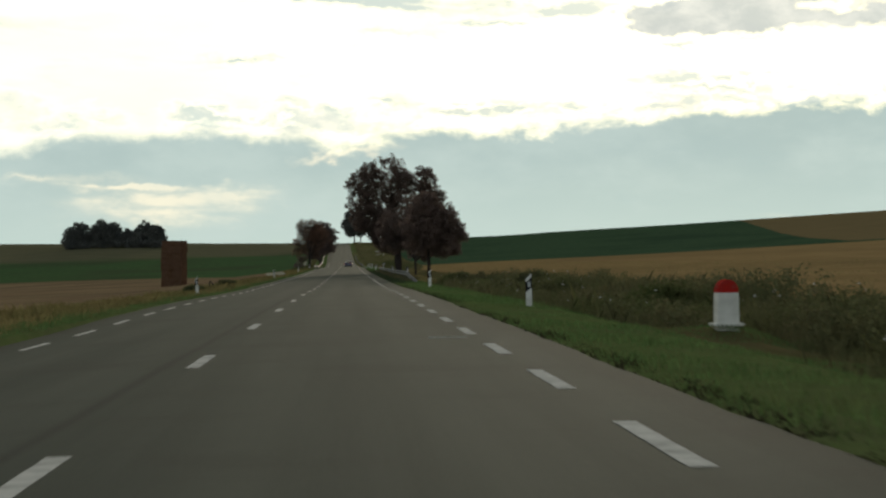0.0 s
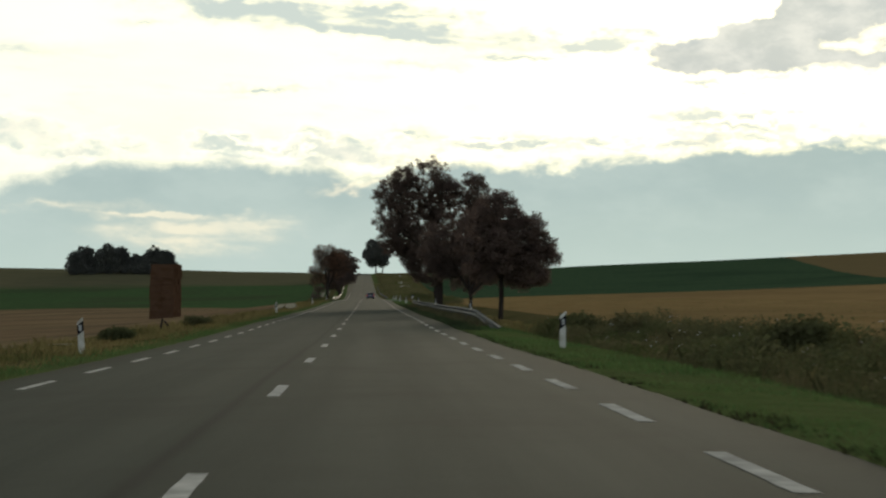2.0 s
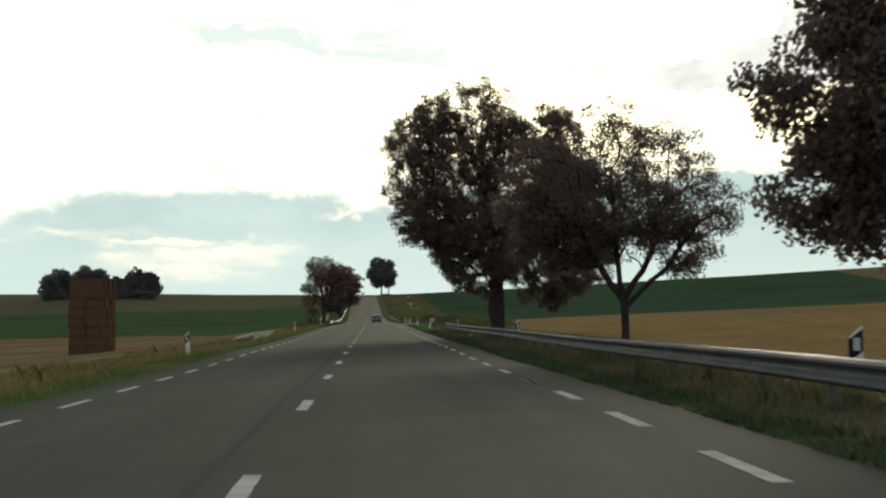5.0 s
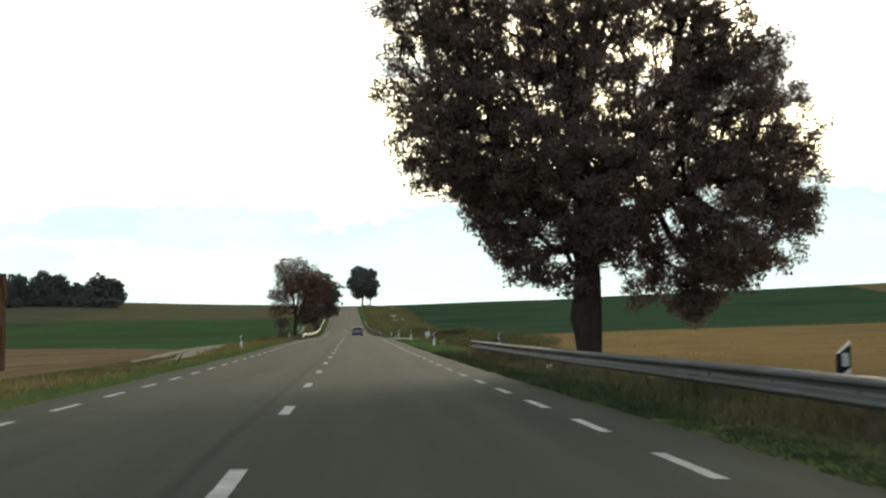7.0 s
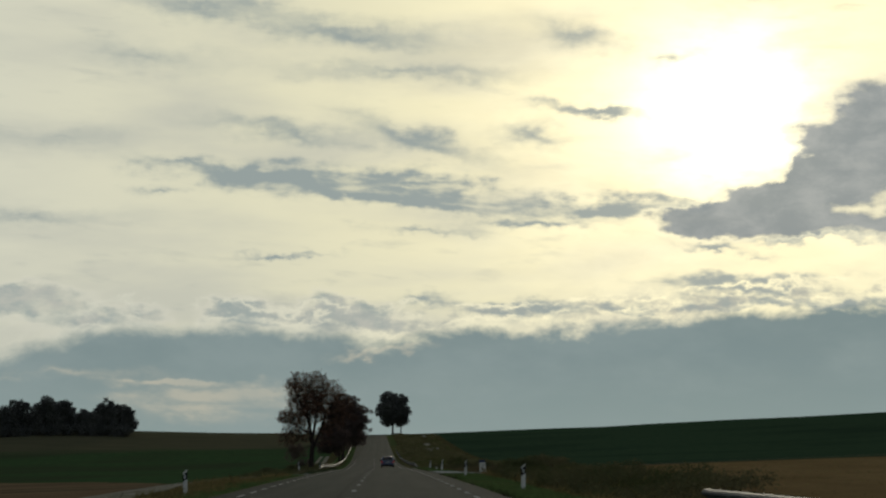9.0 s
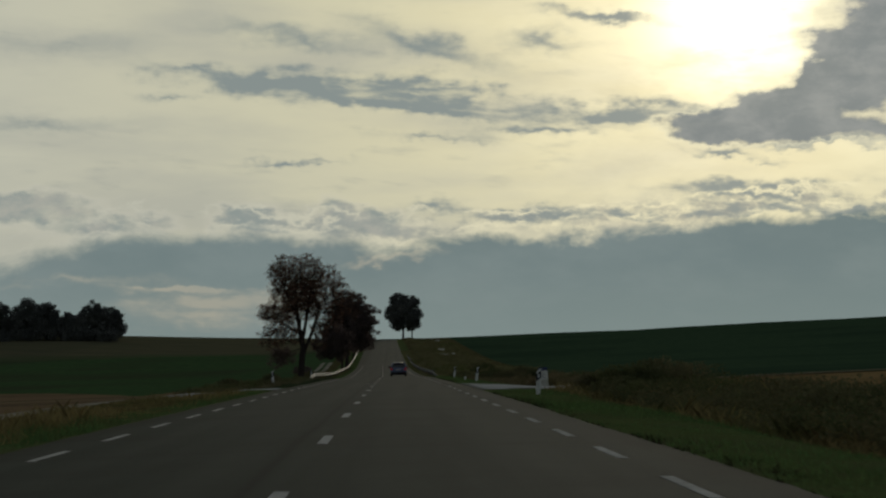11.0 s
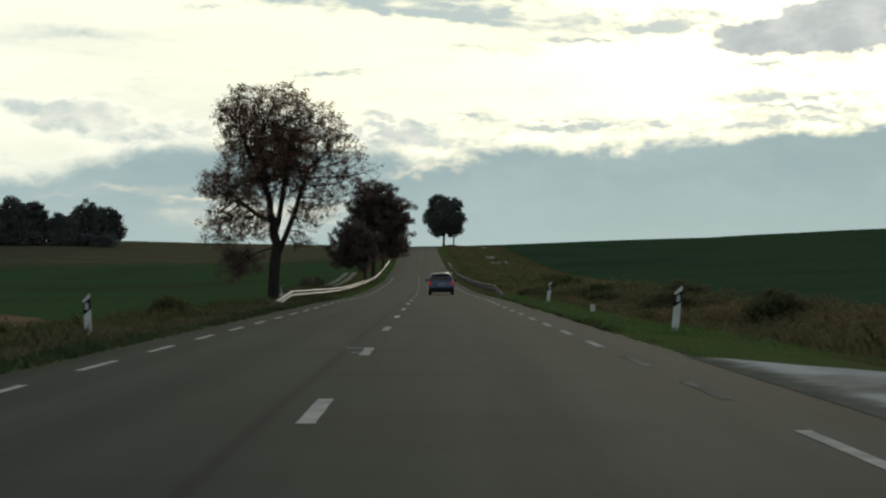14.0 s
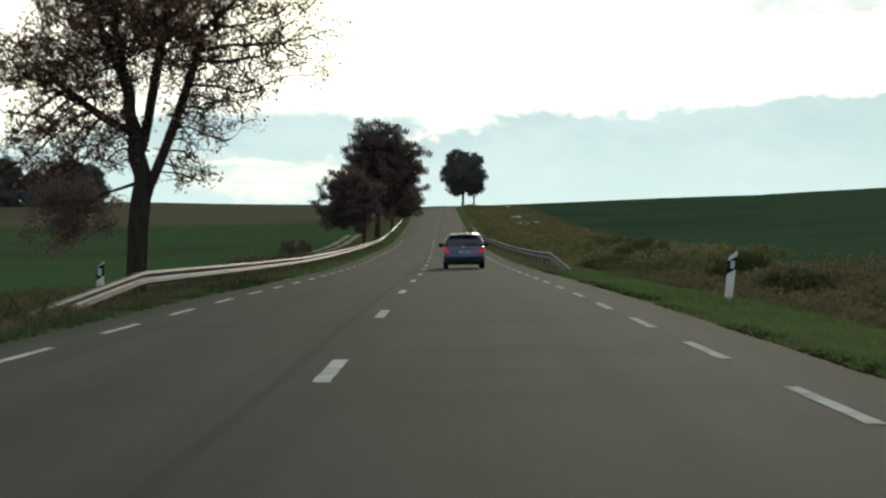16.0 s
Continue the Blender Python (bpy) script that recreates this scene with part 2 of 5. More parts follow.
def material(name, c1, c2, scale=3.0, rough=0.85, bump=0.0, bump_scale=30.0, metal=0.0, island=0.0, c3=None, scale3=0.1, spec=0.0, world_space=True,
             squash=(1, 1, 1), thin=0.0):
    """A surface of two colours mixed by noise, with a third in larger stains, fine relief and some change from piece to piece."""
    mat = bpy.data.materials.new(name)
    mat.use_nodes = True
    k = Nodes(mat.node_tree)
    if world_space:
        co = k.add("ShaderNodeNewGeometry").outputs["Position"]
    else:
        co = k.add("ShaderNodeTexCoord").outputs["Object"]
    mapping = k.add("ShaderNodeMapping")
    k.plug(mapping.inputs[0], co)
    mapping.inputs["Scale"].default_value = squash
    co = mapping.outputs[0]
    col = k.mix(k.step(k.noise(co, scale, 6.0), 0.3, 0.7), (*c1, 1), (*c2, 1))
    if c3:
        col = k.mix(k.step(k.noise(co, scale3, 4.0, 0.6), 0.45, 0.7), col, (*c3, 1))
    if island:
        rnd = k.add("ShaderNodeNewGeometry").outputs["Random Per Island"]
        hsv = k.add("ShaderNodeHueSaturation")
        k.plug(hsv.inputs["Value"], k.math("ADD", 1 - island / 2, k.math("MULTIPLY", rnd, island)))
        k.plug(hsv.inputs["Hue"], k.math("ADD", 0.5 - island * 0.02, k.math("MULTIPLY", rnd, island * 0.04)))
        k.plug(hsv.inputs["Color"], col)
        col = hsv.outputs[0]
    b = k.add("ShaderNodeBsdfPrincipled")
    k.plug(b.inputs["Base Color"], col)
    b.inputs["Roughness"].default_value = rough
    b.inputs["Metallic"].default_value = metal
    b.inputs["Specular IOR Level"].default_value = spec
    if bump:
        bn = k.add("ShaderNodeBump")
        bn.inputs["Strength"].default_value = bump
        k.plug(bn.inputs["Height"], k.noise(co, bump_scale, 4.0))
        k.plug(b.inputs["Normal"], bn.outputs[0])
    out = b.outputs[0]
    if thin:
        t = k.add("ShaderNodeBsdfTranslucent")
        k.plug(t.inputs[0], col)
        blend = k.add("ShaderNodeMixShader")
        blend.inputs[0].default_value = thin
        k.plug(blend.inputs[1], out)
        k.plug(blend.inputs[2], t.outputs[0])
        out = blend.outputs[0]
    k.plug(k.add("ShaderNodeOutputMaterial").inputs[0], out)
    return mat



def asphalt():
    """Worn surface dressing: paler wheel tracks, a darker joint beside the centre line, patches and grit."""
    mat = bpy.data.materials.new("asphalt")
    mat.use_nodes = True
    k = Nodes(mat.node_tree)
    m = k.math
    co = k.add("ShaderNodeNewGeometry").outputs["Position"]
    sep = k.add("ShaderNodeSeparateXYZ")
    k.plug(sep.inputs[0], co)
    x, y, z = sep.outputs
    sway = m("MULTIPLY", m("SUBTRACT", k.noise(k.xyz(0.0, y, 0.0), 0.08, 3.0), 0.5), 0.5)
    u = m("ADD", x, sway)
    long_grain = k.noise(k.xyz(m("MULTIPLY", x, 1.4), m("MULTIPLY", y, 0.035), 0.0), 1.0, 6.0)
    col = k.mix(k.step(long_grain, 0.3, 0.7), (0.050, 0.058, 0.047, 1), (0.065, 0.074, 0.060, 1))
    for c in (1.05, 2.65, -1.05, -2.65):
        d = m("DIVIDE", m("SUBTRACT", u, c), 0.33)
        col = k.mix(m("MULTIPLY", m("POWER", 2.718, m("MULTIPLY", m("MULTIPLY", d, d), -1.0)), 0.35), col, (0.078, 0.086, 0.069, 1))
    d = m("DIVIDE", m("ADD", m("ADD", x, m("MULTIPLY", sway, 0.3)), 0.36), 0.075)
    col = k.mix(m("MULTIPLY", m("POWER", 2.718, m("MULTIPLY", m("MULTIPLY", d, d), -1.0)), 0.5), col, (0.026, 0.027, 0.024, 1))
    col = k.mix(m("MULTIPLY", k.step(k.noise(co, 0.30, 5.0, 0.6), 0.46, 0.72), 0.5), col, (0.046, 0.048, 0.040, 1))
    rim = k.step(m("ABSOLUTE", u), 3.75, 4.5)
    col = k.mix(m("MULTIPLY", rim, m("ADD", 0.25, m("MULTIPLY", k.noise(co, 0.8, 5.0, 0.6), 0.5))), col, (0.038, 0.040, 0.029, 1))
    grit = k.noise(co, 45.0, 3.0, 0.7)
    col = k.mix(m("MULTIPLY", k.step(grit, 0.5, 0.75), 0.5), col, (0.097, 0.104, 0.086, 1))
    b = k.add("ShaderNodeBsdfPrincipled")
    k.plug(b.inputs["Base Color"], col)
    b.inputs["Roughness"].default_value = 0.90
    b.inputs["Specular IOR Level"].default_value = 0.010
    bn = k.add("ShaderNodeBump")
    bn.inputs["Strength"].default_value = 0.3
    bn.inputs["Distance"].default_value = 0.02
    k.plug(bn.inputs["Height"], grit)
    k.plug(b.inputs["Normal"], bn.outputs[0])
    k.plug(k.add("ShaderNodeOutputMaterial").inputs[0], b.outputs[0])
    return mat


M_ASPHALT = asphalt()
M_PAINT = material("road_paint", (0.55, 0.55, 0.51), (0.40, 0.40, 0.37), 5, 0.75, 0.2, 80, c3=(0.30, 0.30, 0.275), scale3=2.2)
M_WORN = material("worn_paint", (0.15, 0.152, 0.13), (0.23, 0.23, 0.205), 2.2, 0.85, c3=(0.34, 0.34, 0.31), scale3=1.1)
M_VERGE = material("verge_soil", (0.068, 0.096, 0.034), (0.092, 0.114, 0.045), 1.5, 0.95, 0.6, 8, c3=(0.080, 0.092, 0.042), scale3=0.3)
M_SCRUB = material("ditch_soil", (0.07, 0.065, 0.030), (0.10, 0.085, 0.042), 0.8, 0.95, 0.6, 5, c3=(0.045, 0.055, 0.02), scale3=0.12)
M_STUBBLE = material("stubble", (0.190, 0.132, 0.062), (0.24, 0.168, 0.080), 0.35, 0.95, 0.4, 3, c3=(0.15, 0.108, 0.054), scale3=0.03, squash=(1, 0.25, 1))
M_HILL = material("far_stubble", (0.125, 0.105, 0.055), (0.16, 0.125, 0.065), 0.2, 0.95, c3=(0.095, 0.085, 0.045), scale3=0.02, squash=(0.3, 1, 1))


def hill_fields():
    """Green crop giving way to stubble along a slanting field edge on the hill."""
    mat = bpy.data.materials.new("hill_fields")
    mat.use_nodes = True
    k = Nodes(mat.node_tree)
    m = k.math
    co = k.add("ShaderNodeNewGeometry").outputs["Position"]
    sep = k.add("ShaderNodeSeparateXYZ")
    k.plug(sep.inputs[0], co)
    x, y, z = sep.outputs
    rows = k.noise(k.xyz(x, m("MULTIPLY", y, 0.3), 0.0), 0.5, 6.0)
    crop = k.mix(k.step(rows, 0.3, 0.7), (0.036, 0.066, 0.037, 1), (0.047, 0.080, 0.044, 1))
    crop = k.mix(k.step(k.noise(co, 0.02, 4.0), 0.45, 0.7), crop, (0.031, 0.056, 0.033, 1))
    straw = k.mix(k.step(k.noise(k.xyz(m("MULTIPLY", x, 0.3), y, 0.0), 0.2, 6.0), 0.3, 0.7), (0.125, 0.100, 0.052, 1), (0.155, 0.120, 0.062, 1))
    edge = m("SUBTRACT", x, m("ADD", 113.0, m("MULTIPLY", m("SUBTRACT", y, 380.0), 0.13)))
    edge = m("ADD", edge, m("MULTIPLY", m("SUBTRACT", k.noise(co, 0.15, 3.0), 0.5), 4.0))
    b = k.add("ShaderNodeBsdfPrincipled")
    k.plug(b.inputs["Base Color"], k.mix(k.step(edge, -0.6, 0.6), crop, straw))
    b.inputs["Roughness"].default_value = 0.95
    b.inputs["Specular IOR Level"].default_value = 0.0
    k.plug(k.add("ShaderNodeOutputMaterial").inputs[0], b.outputs[0])
    return mat


M_FIELDS = hill_fields()


def left_fields():
    """Brown stubble, a green crop beyond its curving edge, and pale stubble up the far slope."""
    mat = bpy.data.materials.new("left_fields")
    mat.use_nodes = True
    k = Nodes(mat.node_tree)
    m = k.math
    co = k.add("ShaderNodeNewGeometry").outputs["Position"]
    sep = k.add("ShaderNodeSeparateXYZ")
    k.plug(sep.inputs[0], co)
    x, y, z = sep.outputs
    rows = k.noise(k.xyz(m("MULTIPLY", x, 0.25), y, 0.0), 0.35, 6.0)
    brown = k.mix(k.step(rows, 0.3, 0.7), (0.150, 0.104, 0.064, 1), (0.200, 0.144, 0.086, 1))
    brown = k.mix(k.step(k.noise(k.xyz(m("MULTIPLY", x, 0.3), y, 3.0), 0.045, 5.0), 0.44, 0.66), brown, (0.115, 0.088, 0.056, 1))
    brown = k.mix(m("MULTIPLY", k.step(k.noise(k.xyz(m("MULTIPLY", x, 0.4), y, 9.0), 0.09, 5.0), 0.52, 0.70), 0.7), brown, (0.245, 0.195, 0.105, 1))
    crop = k.mix(k.step(k.noise(k.xyz(x, m("MULTIPLY", y, 0.3), 0.0), 0.5, 6.0), 0.3, 0.7), (0.044, 0.082, 0.036, 1), (0.058, 0.102, 0.043, 1))
    crop = k.mix(k.step(k.noise(co, 0.02, 5.0), 0.42, 0.7), crop, (0.050, 0.068, 0.036, 1))
    tan = k.mix(k.step(k.noise(k.xyz(m("MULTIPLY", x, 0.3), y, 0.0), 0.2, 6.0), 0.3, 0.7), (0.088, 0.090, 0.054, 1), (0.118, 0.110, 0.066, 1))
    far = m("MAXIMUM", m("SUBTRACT", m("MULTIPLY", x, -1.0), 9.5), 0.0)
    start = m("ADD", 386.0, m("MULTIPLY", m("SUBTRACT", 1.0, m("POWER", 2.718, m("MULTIPLY", far, -0.045))), 215.0))
    wav = m("MULTIPLY", m("SUBTRACT", k.noise(co, 0.06, 4.0), 0.5), 14.0)
    col = k.mix(k.step(m("SUBTRACT", m("ADD", y, wav), start), -1.5, 1.5), brown, crop)
    col = k.mix(k.step(m("ADD", y, m("MULTIPLY", wav, 2.0)), 770.0, 800.0), col, tan)
    b = k.add("ShaderNodeBsdfPrincipled")
    k.plug(b.inputs["Base Color"], col)
    b.inputs["Roughness"].default_value = 0.95
    b.inputs["Specular IOR Level"].default_value = 0.0
    bn = k.add("ShaderNodeBump")
    bn.inputs["Strength"].default_value = 0.4
    k.plug(bn.inputs["Height"], k.noise(co, 3.0, 4.0))
    k.plug(b.inputs["Normal"], bn.outputs[0])
    k.plug(k.add("ShaderNodeOutputMaterial").inputs[0], b.outputs[0])
    return mat


M_LEFT = left_fields()
M_RUT = material("dusty_rut", (0.34, 0.325, 0.275), (0.245, 0.228, 0.175), 0.7, 0.95, 0.5, 9, c3=(0.13, 0.135, 0.070), scale3=0.28)
M_CHALK = material("chalk_track", (0.52, 0.52, 0.49), (0.36, 0.35, 0.31), 0.9, 0.95, 0.5, 12, c3=(0.17, 0.16, 0.115), scale3=0.35)


def chalk_apron():
    """Chalk carried onto the edge of the road: bare asphalt with the road's sheen painted into its colour, then dust in
    patches, then the pale track.
    """
    mat = bpy.data.materials.new("chalk_apron")
    mat.use_nodes = True
    k = Nodes(mat.node_tree)
    m = k.math
    co = k.add("ShaderNodeNewGeometry").outputs["Position"]
    sep = k.add("ShaderNodeSeparateXYZ")
    k.plug(sep.inputs[0], co)
    x, y, z = sep.outputs
    long = k.noise(k.xyz(x, m("MULTIPLY", y, 0.25), 0.0), 1.3, 6.0, 0.6)
    chalk = k.mix(k.step(long, 0.3, 0.7), (0.33, 0.345, 0.335, 1), (0.46, 0.475, 0.47, 1))
    chalk = k.mix(m("MULTIPLY", k.step(k.noise(co, 0.4, 5.0, 0.6), 0.46, 0.68), 0.75), chalk, (0.17, 0.16, 0.12, 1))
    chalk = k.mix(k.step(m("ADD", m("ABSOLUTE", x), m("MULTIPLY", k.noise(co, 0.5, 5.0, 0.6), 3.0)), 9.5, 12.5), chalk, k.mix(long, (0.13, 0.10, 0.062, 1), (0.24, 0.205, 0.145, 1)))
    # paler than the road's own asphalt: its grazing sheen is in this colour
    sheen_tar = k.mix(k.step(k.noise(co, 1.2, 5.0), 0.3, 0.7), (0.115, 0.120, 0.098, 1), (0.155, 0.158, 0.134, 1))
    reach = m("ADD", m("ABSOLUTE", x), m("MULTIPLY", m("SUBTRACT", k.noise(co, 0.9, 6.0, 0.65), 0.5), 0.9))
    b = k.add("ShaderNodeBsdfPrincipled")
    k.plug(b.inputs["Base Color"], k.mix(k.step(reach, 4.50, 4.85), sheen_tar, chalk))
    b.inputs["Roughness"].default_value = 0.95
    b.inputs["Specular IOR Level"].default_value = 0.0
    bn = k.add("ShaderNodeBump")
    bn.inputs["Strength"].default_value = 0.4
    k.plug(bn.inputs["Height"], k.noise(co, 9.0, 4.0))
    k.plug(b.inputs["Normal"], bn.outputs[0])
    k.plug(k.add("ShaderNodeOutputMaterial").inputs[0], b.outputs[0])
    return mat


M_APRON = chalk_apron()
M_GRASS = material("grass", (0.078, 0.142, 0.052), (0.112, 0.178, 0.066), 0.7, 0.8, island=0.5, c3=(0.112, 0.138, 0.058), scale3=0.25, thin=0.3)
M_WEED = material("weeds", (0.088, 0.102, 0.050), (0.140, 0.128, 0.070), 0.25, 0.85, island=0.35, c3=(0.075, 0.095, 0.036), scale3=0.12, thin=0.25)
M_RAILGRASS = material("brown_rail_grass", (0.115, 0.110, 0.066), (0.185, 0.160, 0.098), 0.5, 0.85, island=0.5, c3=(0.085, 0.110, 0.054), scale3=0.3, thin=0.2)
M_EDGEGRASS = material("edge_grass", (0.052, 0.080, 0.042), (0.080, 0.105, 0.056), 0.7, 0.85, island=0.5, c3=(0.048, 0.060, 0.034), scale3=0.4, thin=0.25)
M_EDGE = material("edge_litter", (0.040, 0.036, 0.022), (0.065, 0.060, 0.030), 2.0, 0.95, island=0.5)
# darker leaf tone; paints in shade on the thin young tree and the low skirt
M_LEAF_ROW = material("darkened_leaves", (0.115, 0.092, 0.087), (0.150, 0.114, 0.102), 0.5, 0.8, island=0.3, spec=0.0, thin=0.35)
M_BROWNWEED = material("brown_weeds", (0.118, 0.110, 0.062), (0.190, 0.150, 0.088), 0.3, 0.88, island=0.45, c3=(0.082, 0.108, 0.046), scale3=0.18, thin=0.25)
M_BANK = material("pale_bank_weeds", (0.135, 0.140, 0.072), (0.20, 0.18, 0.095), 0.2, 0.9, island=0.4, c3=(0.115, 0.135, 0.05), scale3=0.08, thin=0.25)
M_DRY = material("dry_grass", (0.25, 0.20, 0.095), (0.18, 0.155, 0.07), 0.6, 0.85, island=0.5, c3=(0.10, 0.11, 0.045), scale3=0.2, thin=0.3)
M_LEAF = material("leaves", (0.135, 0.103, 0.094), (0.172, 0.127, 0.110), 0.6, 0.75, island=0.3, spec=0.0, thin=0.35)
M_LEAF_RUST = material("rusty_leaves", (0.160, 0.100, 0.075), (0.205, 0.118, 0.082), 0.6, 0.7, island=0.4, spec=0.0, thin=0.4)
# grey-blue leaf colour with the haze of distance mixed into it
M_LEAF_HAZE = material("hazed_leaves", (0.105, 0.112, 0.108), (0.135, 0.138, 0.128), 0.3, 0.8, island=0.5, spec=0.0)
M_BARK = material("bark", (0.034, 0.028, 0.026), (0.058, 0.048, 0.044), 6, 0.95, 0.8, 18, squash=(1, 1, 0.25))
M_ZINC = material("galvanised_steel", (0.080, 0.090, 0.096), (0.112, 0.123, 0.130), 1.2, 0.55, 0.05, 20, metal=0.0, c3=(0.082, 0.080, 0.074), scale3=0.6, spec=0.014)
M_RAILPOST = material("weathered_steel", (0.10, 0.095, 0.085), (0.15, 0.14, 0.12), 4, 0.8, metal=0.2, c3=(0.09, 0.065, 0.045), scale3=1.5)
M_WHITE = material("white_plastic", (0.70, 0.71, 0.70), (0.60, 0.61, 0.59), 4, 0.5, c3=(0.52, 0.51, 0.46), scale3=2.0)
M_BLACK = material("black_band", (0.014, 0.014, 0.02), (0.022, 0.022, 0.028), 6, 0.5)
M_REFLEX = material("white_reflector", (0.50, 0.52, 0.54), (0.42, 0.44, 0.46), 20, 0.25)
M_STONE = material("painted_stone", (0.70, 0.70, 0.66), (0.58, 0.58, 0.54), 5, 0.85, 0.3, 25, c3=(0.44, 0.43, 0.37), scale3=2.5)
M_RED = material("red_paint", (0.42, 0.025, 0.02), (0.33, 0.03, 0.025), 6, 0.6, c3=(0.25, 0.06, 0.05), scale3=3)
M_BLUE = material("blue_paint", (0.045, 0.058, 0.125), (0.06, 0.075, 0.14), 6, 0.6)
M_STRAW = material("straw", (0.085, 0.048, 0.034), (0.112, 0.064, 0.045), 4, 0.95, 0.8, 14, island=0.35, c3=(0.085, 0.045, 0.026), scale3=0.7, squash=(1, 1, 3))

# ------------------------------------------------------------------ helpers for meshes


def mesh_from(name, verts, faces, mat, smooth=False):
    me = bpy.data.meshes.new(name)
    me.from_pydata([tuple(v) for v in verts], [], [tuple(f) for f in faces])
    me.materials.append(mat)
    if smooth:
        me.polygons.foreach_set("use_smooth", [True] * len(me.polygons))
    me.update()
    return me


def soup(name, tris, mat):
    """A mesh of loose triangles or quads, from an array n x k x 3."""
    n, k = tris.shape[:2]
    me = bpy.data.meshes.new(name)
    me.vertices.add(n * k)
    me.vertices.foreach_set("co", tris.reshape(-1).astype(np.float32))
    me.loops.add(n * k)
    me.loops.foreach_set("vertex_index", np.arange(n * k, dtype=np.int32))
    me.polygons.add(n)
    me.polygons.foreach_set("loop_start", np.arange(0, n * k, k, dtype=np.int32))
    me.materials.append(mat)
    me.update()
    me.validate()
    return me


def part(name, bm, mat, parent, label="", smooth=False, at=None):
    """Links a bmesh (or a mesh) as one object under its thing."""
    if isinstance(bm, bpy.types.Mesh):
        me = bm
    else:
        me = bpy.data.meshes.new(name)
        bm.normal_update()
        bm.to_mesh(me)
        bm.free()
        me.materials.append(mat)
        if smooth:
            me.polygons.foreach_set("use_smooth", [True] * len(me.polygons))
    ob = new(name, me)
    ob.parent = parent
    if at is not None:
        ob.matrix_basis = at
    if label:
        tagged(ob, label)
    return ob


def box(bm, x0, x1, y0, y1, z0, z1, bevel=0.0):
    geo = bmesh.ops.create_cube(bm, size=1.0, matrix=Matrix.LocRotScale(((x0 + x1) / 2, (y0 + y1) / 2, (z0 + z1) / 2), None, (x1 - x0, y1 - y0, z1 - z0)))
    if bevel:
        edges = list({e for v in geo["verts"] for e in v.link_edges})
        bmesh.ops.bevel(bm, geom=edges, offset=bevel, segments=2, affect="EDGES", profile=0.5)
    return bm


def boxed(*args, **kw):
    return box(bmesh.new(), *args, **kw)


def tube(bm, pts, radii, sides=8, cap=True):
    """A tapered tube along points."""
    rings = []
    for i, p in enumerate(pts):
        p = Vector(p)
        d = (Vector(pts[min(i + 1, len(pts) - 1)]) - Vector(pts[max(i - 1, 0)])).normalized()
        a = d.orthogonal().normalized()
        b = d.cross(a)
        rings.append([bm.verts.new(p + radii[i] * (math.cos(6.28319 * j / sides) * a + math.sin(6.28319 * j / sides) * b)) for j in range(sides)])
    for r, s in zip(rings, rings[1:]):
        for j in range(sides):
            bm.faces.new((r[j], r[(j + 1) % sides], s[(j + 1) % sides], s[j]))
    if cap:
        bm.faces.new(rings[0][::-1])
        bm.faces.new(rings[-1])
    return bm


# ------------------------------------------------------------------ the lie of the land
KNOT_Y = [-400, -60, -25, 0, 25, 50, 75, 100, 125, 150, 175, 200, 225, 250, 275, 300, 325, 350, 375, 400, 425, 450, 475, 500, 525, 550, 575, 600, 625, 650, 675, 700, 725, 750, 775, 800, 825, 850, 875, 900, 925, 945, 975, 1050, 1300, 4800]
KNOT_Z = [0.4, 0.03, 0, 0, -0.09, -0.19, -0.32, -0.53, -0.65, -0.69, -0.81, -0.85, -0.95, -1.0, -1.05, -1.04, -1.05, -1.09, -1.14, -1.22, -1.31, -1.38, -1.54, -1.66, -1.66, -1.57, -1.47, -1.32, -1.05, -0.59, 0, 0.61, 1.27, 1.97, 2.69, 3.46, 4.24, 5.0, 5.71, 6.34, 6.86, 7.15, 7.3, 6.6, 3, -40]
_fy = np.arange(-400, 4800, 1.0)
_fz = np.interp(_fy, KNOT_Y, KNOT_Z)
_k = np.hanning(23)
_fz[20:-20] = np.convolve(_fz, _k / _k.sum(), "same")[20:-20]
EDGE_R, EDGE_L = 4.42, -4.55
BANK_R, BANK_L = 0.0134, 0.039


def road_z(y):
    return np.interp(y, _fy, _fz)


def road_x(y):
    """Where the centre line runs: straight, then bearing a little to the left."""
    s = np.maximum(np.asarray(y, float) - 470.0, 0.0)
    return -0.0057 * s * s / (s + 40.0)


def surface_z(u, y):
    """The carriageway's height at u metres right of the centre line."""
    fall = BANK_L + np.interp(y, [28, 40, 50, 62], [0.028, 0.024, 0.008, 0.0])
    return road_z(y) + np.where(np.asarray(u) > 0, BANK_R * np.asarray(u), fall * np.asarray(u))


def swell(x, y):
    return 0.25 * np.sin(x * 0.031 + 1.3) * np.sin(y * 0.017) + 0.12 * np.sin(x * 0.09 + y * 0.05)


